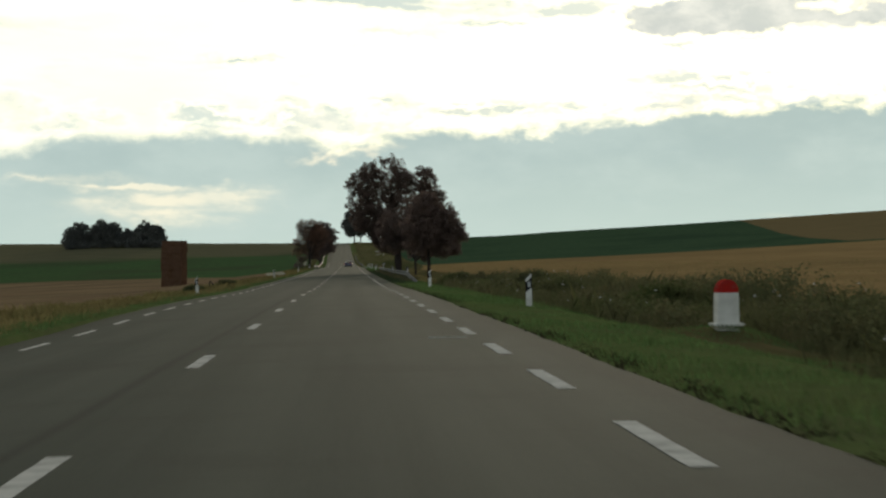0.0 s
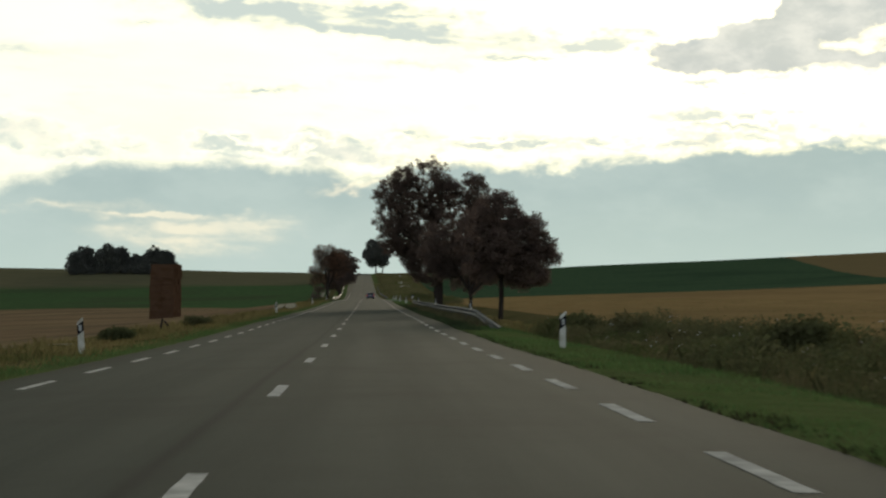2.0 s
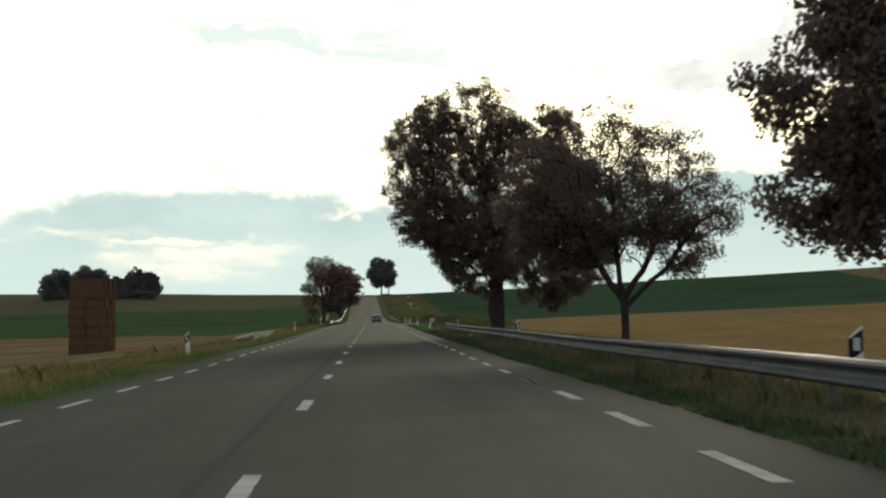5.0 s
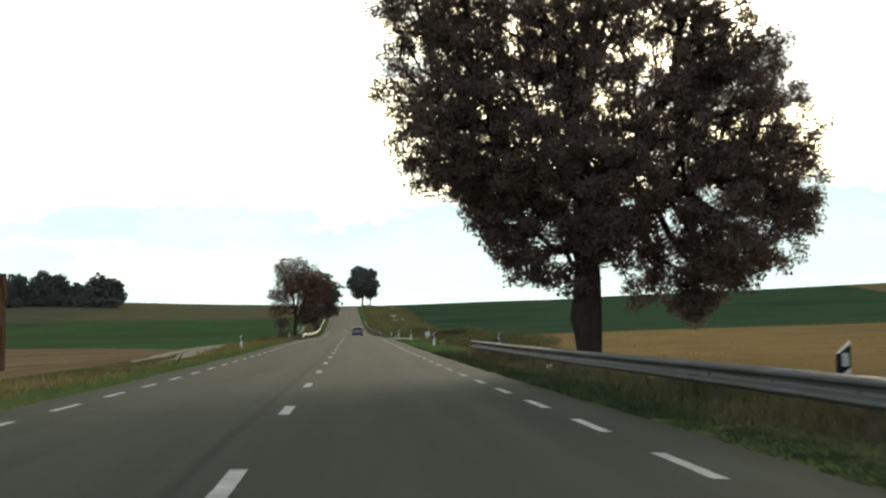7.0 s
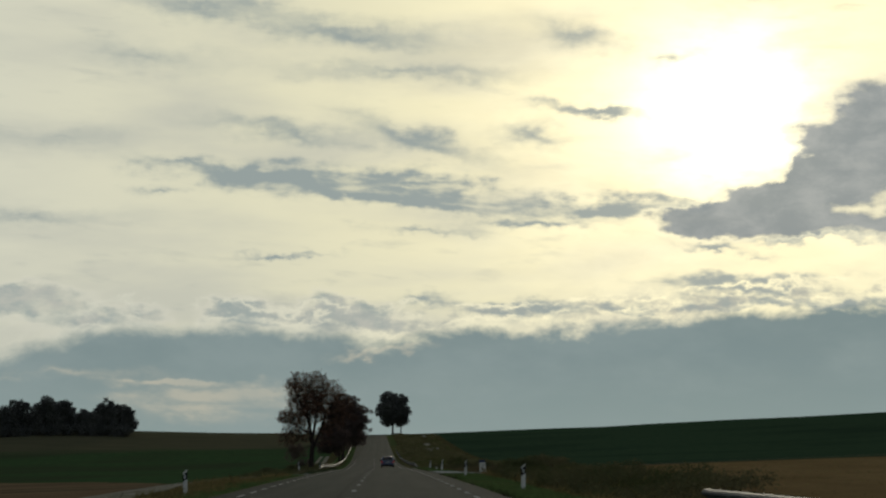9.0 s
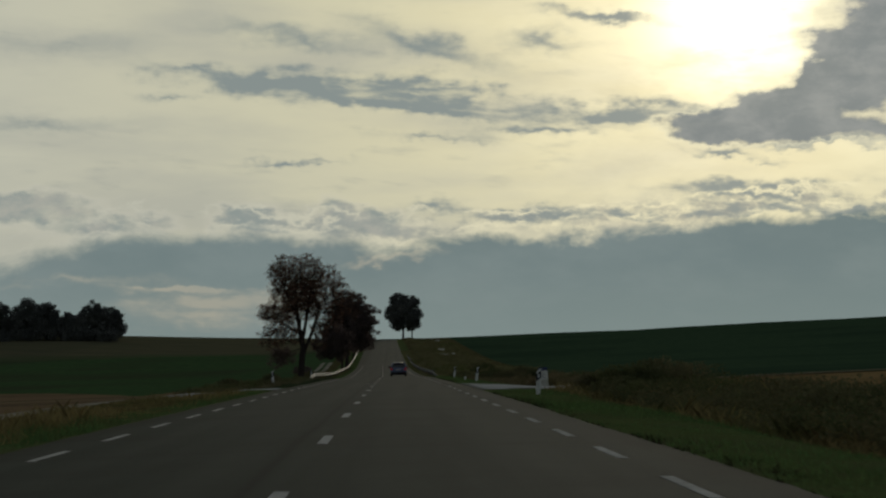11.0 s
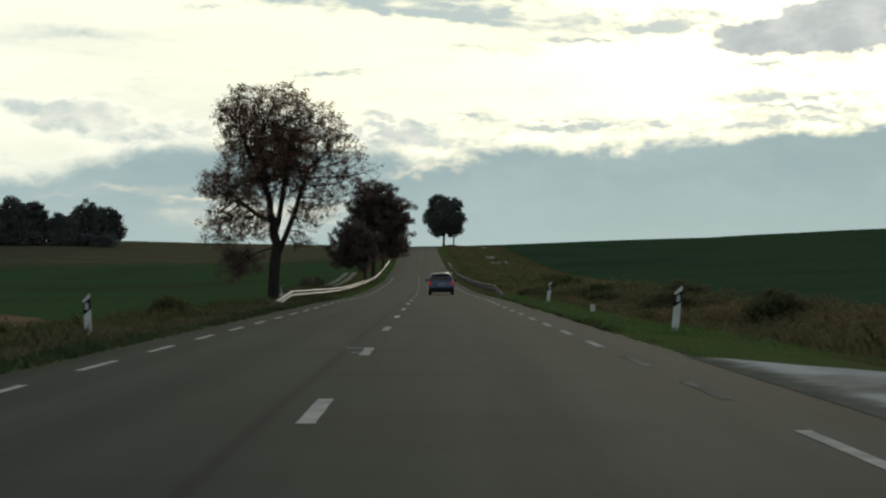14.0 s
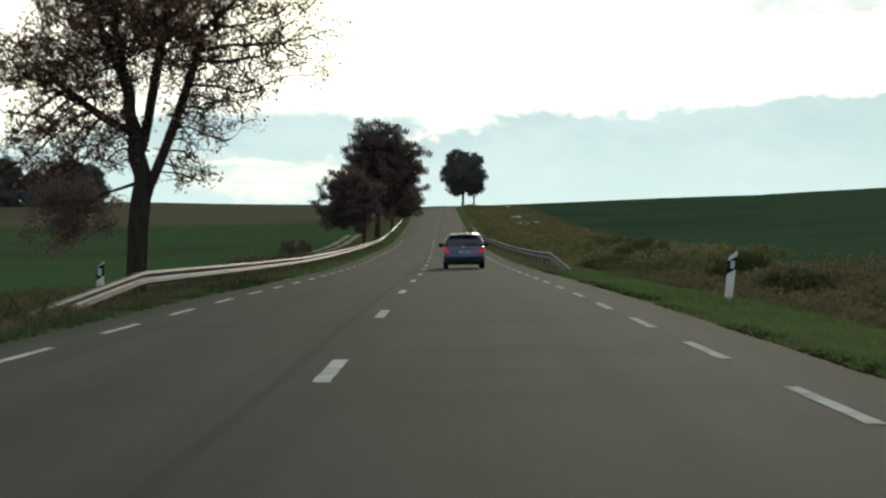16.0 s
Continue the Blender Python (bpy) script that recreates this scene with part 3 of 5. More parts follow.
def ground_z(x, y):
    """Height of the ground: verges, the shallow ditch and the fields to either side of the road."""
    x, y = np.broadcast_arrays(np.asarray(x, float), np.asarray(y, float))
    u = x - road_x(y)
    zr = road_z(y)
    right = np.maximum(u - 8.0, 0)
    ditch = np.interp(u, [4.42, 6.4, 7.6, 9.0, 11.0, 13.0], [0.0, -0.03, -0.35, -0.50, -0.15, 0.0])
    deep = np.interp(y, [0, 300, 350, 380, 400, 470, 520, 620, 900], [1, 0.9, 0.2, 0.2, 1.0, 1.3, 0.6, -0.8, -1.0])
    zright = zr + 0.06 + ditch * deep + 0.041 * right + 0.015 * np.maximum(right - 80, 0)
    left = np.maximum(-u - 6.5, 0)
    slope = np.interp(y, [0, 60, 120, 430, 700, 800, 880, 950], [-0.03, -0.045, -0.058, -0.06, -0.05, -0.028, 0.0, 0.012])
    far = np.interp(left, [0, 8, 20, 120, 400], [0, 12, 38, 105, 200])
    zleft = zr - 0.17 + slope * far + np.interp(u, [-9, -7.5, -6.0, -4.5], [0, -0.12, -0.03, 0.0])
    w = np.clip(np.abs(u) / 60 - 0.15, 0, 1)
    mound = 0.36 * np.exp(-((x - 8.05) ** 2 + ((y - 31.6) / 1.6) ** 2) / 0.9)
    knoll = 2.1 * np.exp(-((x + 97) / 40) ** 2 - ((y - 856) / 50) ** 2)
    return np.where(u > 0, zright, zleft) + swell(x, y) * w + mound + knoll


def gz(x, y):
    return float(ground_z(x, y))


# ------------------------------------------------------------------ ground
def build_ground():
    ys = np.concatenate([np.arange(-300, -40, 20.0), np.arange(-40, 352, 2.0), np.arange(352, 396, 1.0), np.arange(396, 520, 2.0), np.arange(520, 1000, 5.0),
                         np.arange(1000, 1600, 25.0), np.arange(1600, 4701, 200.0)])
    half = [0.0, 3.0, 4.2, 4.36, 4.48, 4.6, 4.8, 5.2, 5.8, 6.4, 7.0, 7.6, 8.3, 9.0, 10.0, 11.0, 12.0, 13.5, 15.5, 18, 21, 25, 30, 36, 43, 51, 60, 72, 86, 104, 126, 155, 200, 270, 400, 700, 1300, 2400]
    us = np.array(sorted({-h for h in half} | set(half)))
    U, Y = np.meshgrid(us, ys)
    X = U + road_x(Y)
    Z = ground_z(X, Y)
    Z = np.where((U < EDGE_R + 0.03) & (U > EDGE_L - 0.03), surface_z(U, Y) - 0.06, Z)
    nx, ny = len(us), len(ys)
    verts = np.stack([X, Y, Z], -1).reshape(-1, 3)
    i, j = np.meshgrid(np.arange(nx - 1), np.arange(ny - 1))
    a = (j * nx + i).ravel()
    me = bpy.data.meshes.new("ground")
    me.from_pydata(verts.tolist(), [], np.stack([a, a + 1, a + nx + 1, a + nx], 1).tolist())
    mats = [M_VERGE, M_SCRUB, M_STUBBLE, M_HILL, M_LEFT, M_FIELDS]
    for mt in mats:
        me.materials.append(mt)
    uc = (us[:-1] + us[1:]) / 2
    yc = (ys[:-1] + ys[1:]) / 2
    uu, yy = np.meshgrid(uc, yc)
    idx = np.zeros_like(uu, int)
    idx[uu > 6.4] = 1
    idx[(uu > 12.0) & (yy < 374)] = 2
    idx[(uu > 12.0) & (yy >= 374)] = 5
    idx[(uu > 7.0) & (uu < 22) & (yy > 520)] = 1
    idx[(uu > 12) & (yy > 1000)] = 3
    idx[uu < -6.0] = 1
    idx[uu < -9.5] = 4
    me.polygons.foreach_set("material_index", idx.ravel().astype(np.int32))
    me.polygons.foreach_set("use_smooth", [True] * len(me.polygons))
    me.update()
    tagged(new("ground", me), "rolling farmland with stubble and green crop fields", "ground", kind="structure")


build_ground()


def build_road():
    ys = np.concatenate([np.arange(-60, 560, 1.0), np.arange(560, 1060, 4.0)])
    us = [EDGE_L, -4.0, -2.0, 0.0, 2.0, 4.0, EDGE_R]
    verts, faces = [], []
    n = len(us) + 2
    for y in ys:
        c, wob = float(road_x(y)), 0.018 * math.sin(y * 0.9) + 0.03 * math.sin(y * 0.23 + 1) + 0.02 * math.sin(y * 2.7) * math.sin(y * 0.41)
        row = [(u + (wob if u == EDGE_R else 0) + (0.7 * wob if u == EDGE_L else 0), float(surface_z(u, y))) for u in us]
        row = [(row[0][0] - 0.02, row[0][1] - 0.10)] + row + [(row[-1][0] + 0.02, row[-1][1] - 0.10)]
        verts += [(c + u, y, z) for u, z in row]
    for j in range(len(ys) - 1):
        for i in range(n - 1):
            a = j * n + i
            faces.append((a, a + 1, a + n + 1, a + n))
    road = new("road", mesh_from("road", verts, faces, M_ASPHALT, False))
    return tagged(road, "grey two-lane country road with worn asphalt", "road", kind="structure")


ROAD = build_road()


def strip(name, pts, mat, label, category, lift=0.025):
    """A track draped over the ground: pts are (x, y, half width along y or x) stations; each station has two or more cross points."""
    verts, faces = [], []
    n = len(pts[0])
    for row in pts:
        verts += [(x, y, gz(x, y) + lift + 0.004 * max(0.0, x - 12.0) * (x < 40) + 0.11 * (x >= 40) if not EDGE_L < x < EDGE_R else float(surface_z(x, y)) + 0.005) for x, y in row]
    for j in range(len(pts) - 1):
        for i in range(n - 1):
            a = j * n + i
            faces.append((a, a + 1, a + n + 1, a + n))
    ob = new(name, mesh_from(name, verts, faces, mat, True))
    return tagged(ob, label, category, kind="structure")

# farm tracks of pale chalk that meet the road


def apron(us, y0s, y1s, step, seed):
    """A chalk track that widens to meet the road, with ragged edges."""
    rng = random.Random(seed)
    rows = []
    u = us[0]
    while (u - us[-1]) * step < 0:
        grow_by = min(1.0, abs(abs(u) - 4.4))
        order = us if step > 0 else us[::-1]
        y0 = float(np.interp(u, order, y0s if step > 0 else y0s[::-1])) + rng.uniform(-0.5, 0.5) * grow_by
        y1 = float(np.interp(u, order, y1s if step > 0 else y1s[::-1])) + rng.uniform(-0.35, 0.35) * grow_by
        rows.append([(u, y0 + (y1 - y0) * f) for f in (0, 0.1, 0.3, 0.5, 0.7, 0.9, 1)])
        u += step * (0.35 if abs(u) < 13 else 4.0)
    strip("farm_track", rows, M_APRON, "pale chalk farm track joining the road", "track", 0.022)


apron([4.36, 5.0, 5.7, 6.6, 7.6, 9.0, 12.0, 16.0, 22.0, 105.0], [356.5, 357.6, 359.2, 361.8, 364.4, 367.0, 369.8, 371.0, 371.8, 372.0], [383.0, 380.8, 379.2, 377.4, 376.0, 375.2, 375.0, 374.9, 374.8, 374.5], 1, 5)
apron([-4.45, -5.2, -6.2, -7.0, -8.0, -10.0, -13.5], [374.0, 373.5, 372.5, 369.0, 366.0, 365.0, 362.0], [381.5, 379.6, 378.8, 378.4, 379.0, 379.6, 378.0], -1, 6)


def track_x(y):
    """Middle of the two ruts beside the left verge."""
    return np.interp(y, [200, 240, 262, 275, 290, 304, 330, 360, 372], [-7.4, -7.5, -7.9, -8.3, -8.85, -9.4, -10.5, -11.7, -12.1])


for off, half_w, y_from in ((-0.78, 0.58, 264), (0.70, 0.58, 264)):
    _rows = []
    for y in range(y_from, 372, 4):
        c = float(track_x(y)) + off + 0.12 * math.sin(y * 0.3 + off)
        w = half_w * min(1.15, 0.2 + (y - y_from) / 28.0)
        _rows.append([(c - w, y), (c - w * 0.33, y), (c + w * 0.33, y), (c + w, y)])
    strip("wheel_rut", _rows, M_RUT, "pale wheel rut along the stubble field", "track", 0.03)
strip("wheel_rut", [[(-8.3 - 0.012 * (y - 208), y), (-7.9 - 0.012 * (y - 208), y)] for y in range(208, 224, 2)], M_RUT, "short pale rut at the field edge", "track", 0.03)
strip("wheel_rut", [[(x, 112.6 - 1.05 * (x + 8.2)), (x, 113.3 - 1.05 * (x + 8.2)), (x, 114.0 - 1.05 * (x + 8.2))] for x in np.arange(-8.2, -16.0, -0.6)], M_RUT, "narrow pale rut running into the stubble", "track", 0.03)
for off in (-0.7, 0.7):
    _rows = []
    for y in range(470, 680, 4):
        c = -9.3 - (y - 470) * 0.013 + off + 0.1 * math.sin(y * 0.3)
        _rows.append([(c - 0.4, y), (c - 0.13, y), (c + 0.13, y), (c + 0.4, y)])
    strip("wheel_rut", _rows, M_RUT, "pale wheel rut climbing beside the trees", "track", 0.05)


def chalk_patch(u, y, half, length, seed):
    """Bare chalk showing through the weeds of the bank."""
    rng = random.Random(seed)
    rows = []
    for i in range(9):
        f = i / 8
        w = half * (0.25 + math.sin(math.pi * f)) * rng.uniform(0.7, 1.2)
        c = u + rng.uniform(-0.2, 0.2)
        yy = y + length * (f - 0.5)
        rows.append([(c - w, yy), (c, yy), (c + w, yy)])
    strip("chalk_patch", rows, M_CHALK, "bare white chalk patch on the weedy bank", "chalk", 0.30)


for _i, (_u, _y, _h, _l) in enumerate(((12.2, 710, 0.75, 22), (12.7, 757, 0.7, 22), (14.0, 853, 0.5, 16), (14.2, 713, 0.35, 10))):
    chalk_patch(_u, _y, _h, _l, _i)


# ------------------------------------------------------------------ trees
def grow(base, height, lobes, count, rng, lean=(0, 0), limbs=(), ragged=0.0):
    """Skeleton of a tree: nodes (n x 3), parents, and the tip of each cluster of leaves."""
    pts = []
    weights = np.array([l[3] ** 2 * l[4] for l in lobes])
    weights /= weights.sum()
    for _ in range(count):
        c = lobes[rng.choice(len(lobes), p=weights)]
        d = rng.normal(size=3)
        d /= np.linalg.norm(d)
        r = c[3] * (0.35 + (0.65 + ragged * abs(rng.normal())) * rng.random() ** 0.6)
        pts.append((c[0] + d[0] * r, c[1] + d[1] * r, c[2] + d[2] * r * c[5]))
    pts = np.array(pts)
    nodes = [np.zeros(3)]
    parent = [-1]
    steps = 9
    for i in range(1, steps + 1):
        s = i / steps
        nodes.append(np.array([lean[0] * s + 0.06 * math.sin(3 * s), lean[1] * s, height * s]))
        parent.append(i - 1)
    start = steps
    for from_step, line in limbs:
        last = from_step
        for p in line:
            p = np.array(p, float)
            q = nodes[last]
            n = max(1, int(np.linalg.norm(p - q) / 0.5))
            here = last
            for i in range(1, n + 1):
                nodes.append(q + (p - q) * i / n + rng.normal(size=3) * 0.03)
                parent.append(here)
                here = len(nodes) - 1
            last = here
    way = [0.0]
    for i in range(1, len(nodes)):
        way.append(way[parent[i]] + float(np.linalg.norm(nodes[i] - nodes[parent[i]])))
    order = np.argsort(np.linalg.norm(pts - nodes[-1], axis=1) - 0.15 * pts[:, 2])
    tips = []
    for i in order:
        p = pts[i]
        arr = np.array(nodes)
        d = np.linalg.norm(arr - p, axis=1) + 0.35 * np.maximum(arr[:, 2] - p[2], 0) + 0.22 * np.array(way)
        d[:start] += 50
        j = int(np.argmin(d))
        q = nodes[j]
        length = np.linalg.norm(p - q)
        n = max(1, int(length / 0.55))
        side = rng.normal(size=3) * 0.05 * length
        last = j
        for s in range(1, n + 1):
            f = s / n
            node = q + (p - q) * f + side * math.sin(math.pi * f) * (1 if s < n else 0)
            node[2] += 0.10 * length * math.sin(math.pi * f) * 0.5
            nodes.append(node)
            way.append(way[last] + float(np.linalg.norm(node - nodes[last])))
            parent.append(last)
            last = len(nodes) - 1
        tips.append(last)
    return np.array(nodes), parent, tips, pts


def limbs_mesh(name, nodes, parent, tips, r_tip, r_base, min_r, sides=6, power=0.5):
    load = np.zeros(len(nodes))
    for t in tips:
        load[t] += 1
    for i in range(len(nodes) - 1, 0, -1):
        load[parent[i]] += load[i]
    rad = np.maximum(r_tip * np.maximum(load, 0.5) ** power, min_r)
    rad *= 1 + (r_base / rad[0] - 1) * (rad / rad[0]) ** 0.8
    rad[0] *= 1.35
    rad[1] *= 1.02
    verts, faces = [], []
    ang = np.arange(sides) * 2 * math.pi / sides
    for i in range(1, len(nodes)):
        a, b = nodes[parent[i]], nodes[i]
        d = b - a
        ln = np.linalg.norm(d)
        if ln < 1e-4:
            continue
        d = d / ln
        u = np.cross(d, (0.31, 0.95, 0.1) if abs(d[2]) > 0.7 else (0, 0, 1.0))
        u /= np.linalg.norm(u)
        v = np.cross(d, u)
        ra = min(rad[parent[i]], rad[i] * 1.8) if parent[i] > 0 else rad[0]
        k = sides if rad[i] > 0.05 else 4 if rad[i] > 0.02 else 3
        ka = np.arange(k) * 2 * math.pi / k
        ring = np.outer(np.cos(ka), u) + np.outer(np.sin(ka), v)
        o = len(verts)
        verts += (a - d * 0.02 + ring * ra).tolist() + (b + ring * rad[i]).tolist()
        for s in range(k):
            t = (s + 1) % k
            faces.append((o + s, o + t, o + k + t, o + k + s))
    return mesh_from(name, verts, faces, M_BARK, True)


def leaves_mesh(name, centres, per, spread, size, mat, rng, droop=0.35):
    n = len(centres) * per
    c = np.repeat(centres, per, axis=0) + np.clip(rng.normal(size=(n, 3)), -1.6, 1.6) * spread * np.array([1, 1, 0.8])
    a = rng.normal(size=(n, 3))
    a[:, 2] -= droop
    a /= np.linalg.norm(a, axis=1)[:, None]
    b = np.cross(a, rng.normal(size=(n, 3)))
    b /= np.linalg.norm(b, axis=1)[:, None]
    s = size * (0.6 + 0.8 * rng.random(n))[:, None]
    fold = np.cross(a, b) * s * 0.15
    quads = np.stack([c - a * s, c + b * s * 0.55 + fold, c + a * s, c - b * s * 0.55 + fold], 1)
    return soup(name, quads, mat)


def tree(name, label, x, y, height, lobes, clusters, per, spread, size, leaf, r_tip, r_base, seed, lean=(0, 0), twigs=None, sink=0.0, power=0.5, min_r=0.008, limbs=(), ragged=0.0):
    """A broadleaf tree; lobes are (x, y, z, radius, weight, squash) from the foot of the trunk."""
    rng = np.random.default_rng(seed)
    nodes, parent, tips, pts = grow((0, 0, 0), height, lobes, clusters, rng, lean, limbs, ragged)
    root = tagged(new(name), label, "tree", "roadside trees")
    root.location = (x, y, gz(x, y) - 0.1 - sink)
    part("trunk", limbs_mesh("trunk", nodes, parent, tips, r_tip, r_base, min_r, power=power), None, root)
    if twigs:
        keep = np.array([i for i, p in enumerate(pts) if rng.random() < twigs(p)])
        pts = pts[keep]
    part("crown", leaves_mesh("crown", pts, per, spread, size, leaf, rng), None, root)
    return root


BIG = [(-2.3, 0, 8.2, 3.0, 1.0, 1), (1.6, 0.8, 8.5, 3.3, 1.0, 1), (-1.2, 0, 12.0, 2.2, 1.2, 1), (2.9, -0.4, 11.4, 1.7, 1.2, 0.8), (-4.4, 0.3, 10.9, 1.8, 1.3, 0.9), (-3.4, 0, 12.2, 1.4, 1.3, 0.8), (-4.0, 0.5, 8.7, 2.0, 1.1, 0.9), (-2.9, 0, 10.4, 2.0, 0.9, 1),
       (-3.4, -0.5, 7.2, 1.8, 1.0, 0.8), (4.2, 0, 7.6, 2.2, 1.6, 1), (5.2, 0.4, 5.8, 1.5, 1.8, 1), (3.4, -0.6, 5.3, 1.6, 1.5, 0.9), (3.6, -0.8, 4.2, 1.3, 1.3, 1), (2.7, 0, 2.9, 0.9, 1.2, 1.1), (3.7, 0.3, 3.1, 0.9, 1.2, 1.0), (5.5, 0, 4.2, 1.0, 1.2, 1.0), (4.0, 0, 9.3, 1.6, 1.5, 1),
       (0.2, 2.4, 7.4, 2.8, 0.3, 1), (0.3, -2.2, 7.6, 2.6, 0.3, 1), (-1.9, 0.4, 5.2, 1.6, 0.9, 0.7), (0.7, 0, 4.9, 1.5, 0.8, 0.8), (-1.6, -0.3, 3.9, 1.0, 1.0, 0.9), (1.1, -0.4, 3.6, 0.8, 0.8, 0.9), (-2.6, 0.2, 4.8, 0.9, 1.0, 0.8), (1.3, 0.5, 2.7, 0.5, 1.0, 1.1),
       (-4.5, -0.6, 6.9, 1.1, 1.2, 0.9), (-4.8, -0.2, 5.9, 0.65, 1.8, 0.9), (-3.9, -0.6, 5.9, 0.9, 1.0, 0.8), (0, -1.2, 5.4, 1.7, 0.8, 0.8), (0, 1.2, 5.4, 1.7, 0.6, 0.8), (0, 0, 7.6, 2.4, 0.5, 1), (-1.5, -1.2, 6.4, 1.6, 0.6, 0.9), (1.5, -1.0, 6.2, 1.5, 0.6, 0.9), (-0.7, -0.3, 3.0, 0.7, 2.0, 0.7), (-3.3, -0.2, 5.5, 0.6, 2.0, 0.9), (-2.7, 0, 4.6, 0.5, 2.2, 0.9), (-2.3, 0, 3.8, 0.65, 2.6, 0.9), (-1.7, 0.1, 3.3, 0.6, 2.6, 0.9), (0.2, -1.3, 4.3, 1.1, 1.6, 0.8), (4.4, 0.2, 3.6, 0.8, 2.2, 1.0), (3.1, 0.1, 2.4, 0.6, 2.6, 1.1), (6.0, 0.2, 5.0, 0.8, 2.0, 1.1), (0.9, 0, 10.9, 1.5, 1.2, 0.9), (0.3, 0.3, 12.0, 1.0, 1.0, 0.9), (3.3, 0, 12.1, 0.8, 1.6, 0.8), (1.5, 0, 4.2, 0.8, 1.6, 0.9), (2.1, 0.1, 3.5, 0.7, 1.8, 1.1), (3.3, -0.2, 3.6, 1.0, 1.4, 1.0),
       (-3.25, 5.3, 5.95, 0.5, 1.4, 0.9), (-2.85, 5.3, 5.45, 0.5, 1.4, 0.9), (-2.5, 5.2, 5.1, 0.42, 1.4, 0.9), (-2.3, 4.9, 5.9, 0.7, 1.4, 0.9), (-2.0, 3.6, 6.0, 1.0, 1.0, 0.9)]
LIME = tree("lime_tree", "large broadleaf tree with dark foliage and a thick trunk", 7.6, 232.7, 4.0, BIG, 3650, 80, 0.155, 0.054, M_LEAF, 0.0115, 0.35, 11, lean=(-0.1, 0), ragged=0.10,
     limbs=((9, ((-0.3, 0, 6.0), (-0.8, 0, 9.0), (-0.8, 0, 12.0))), (9, ((0.8, 0.2, 5.8), (2.2, 0.2, 8.2), (2.8, 0, 10.8))), (8, ((-1.4, 0, 5.4), (-3.2, 0.2, 7.6))), (8, ((1.6, -0.2, 5.0), (3.8, 0, 6.2)))))
_burl = bmesh.new()
tube(_burl, [(-0.02, 0, 0.2), (-0.05, 0, 0.9), (-0.16, -0.02, 1.5), (-0.24, -0.03, 1.85), (-0.22, -0.02, 2.2), (-0.12, 0, 2.7), (-0.06, 0, 3.6), (-0.08, 0, 4.3)],
     [0.27, 0.28, 0.29, 0.31, 0.30, 0.33, 0.40, 0.34], 12, cap=True)
for v in _burl.verts:
    k = 1 + 0.10 * math.sin(9 * v.co.z + 7 * v.co.x) * math.sin(5 * v.co.y + 4 * v.co.z)
    v.co.x, v.co.y = v.co.x * k, v.co.y * k
part("burl", _burl, M_BARK, LIME, "swollen burl on the trunk", smooth=True)
T4 = [(-0.2, 0, 5.75, 1.25, 1, 1), (0.9, 0.3, 4.7, 1.6, 1, 0.9), (-0.9, 0, 4.4, 1.2, 1, 0.9), (2.0, 0, 3.8, 1.0, 1, 0.9), (1.4, -0.3, 2.8, 1.2, 1, 0.7), (0.1, 0.9, 3.6, 1.4, 0.8, 1), (0, -0.9, 3.8, 1.3, 0.8, 1), (-0.8, 0.2, 3.0, 1.0, 0.8, 0.7)]
tree("young_tree", "young roadside tree with a dense dark crown", 7.8, 151.0, 3.2, T4, 760, 90, 0.15, 0.052, M_LEAF, 0.010, 0.13, 12, limbs=((9, ((-0.1, 0, 4.4), (-0.2, 0, 5.6))), (9, ((0.8, 0.2, 4.2), (1.2, 0.2, 5.0))), (8, ((-0.8, 0, 3.8),))))
T3 = [(-0.3, 0, 6.2, 1.4, 1, 0.9), (1.0, 0.3, 5.6, 1.6, 1, 0.9), (-1.3, 0, 4.9, 1.5, 1, 0.8), (2.2, 0, 4.6, 1.4, 1, 0.8), (0, 1.0, 4.4, 1.5, 0.7, 1), (0.3, -1.0, 4.2, 1.4, 0.7, 0.9), (-1.9, 0, 4.2, 1.1, 1.0, 0.7), (-2.7, 0.1, 4.6, 0.9, 1.2, 0.8), (-2.4, 0, 3.8, 0.7, 1.5, 0.8), (-2.2, -0.3, 5.6, 1.1, 1.0, 0.8), (1.9, 0, 3.6, 1.0, 0.8, 0.6), (-0.9, 0, 3.6, 0.8, 2.0, 0.7), (-1.7, 0, 3.7, 0.6, 2.0, 0.7), (0.3, -0.3, 3.9, 0.8, 1.6, 0.6), (1.2, 0, 4.1, 0.9, 1.2, 0.7), (-1.9, 0, 3.1, 0.55, 2.4, 0.7), (-1.1, 0.2, 3.1, 0.55, 2.2, 0.6), (-2.6, -0.2, 3.4, 0.5, 2.2, 0.8), (1.7, 0, 2.9, 0.6, 1.6, 0.6)]
# the darker leaf colour replaces self-shade that this thin crown lacks
tree("young_tree", "young roadside tree with a thin leafy crown", 7.76, 180.2, 2.0, T3, 930, 72, 0.14, 0.039, M_LEAF_ROW, 0.0075, 0.11, 13, limbs=((9, ((-0.2, 0, 3.6), (-0.3, 0, 5.6))), (9, ((0.8, 0.1, 3.3), (1.3, 0.2, 5.2))), (9, ((-1.0, 0, 3.4), (-1.3, 0, 4.6))), (8, ((1.2, -0.2, 2.9), (2.1, 0, 4.2)))))

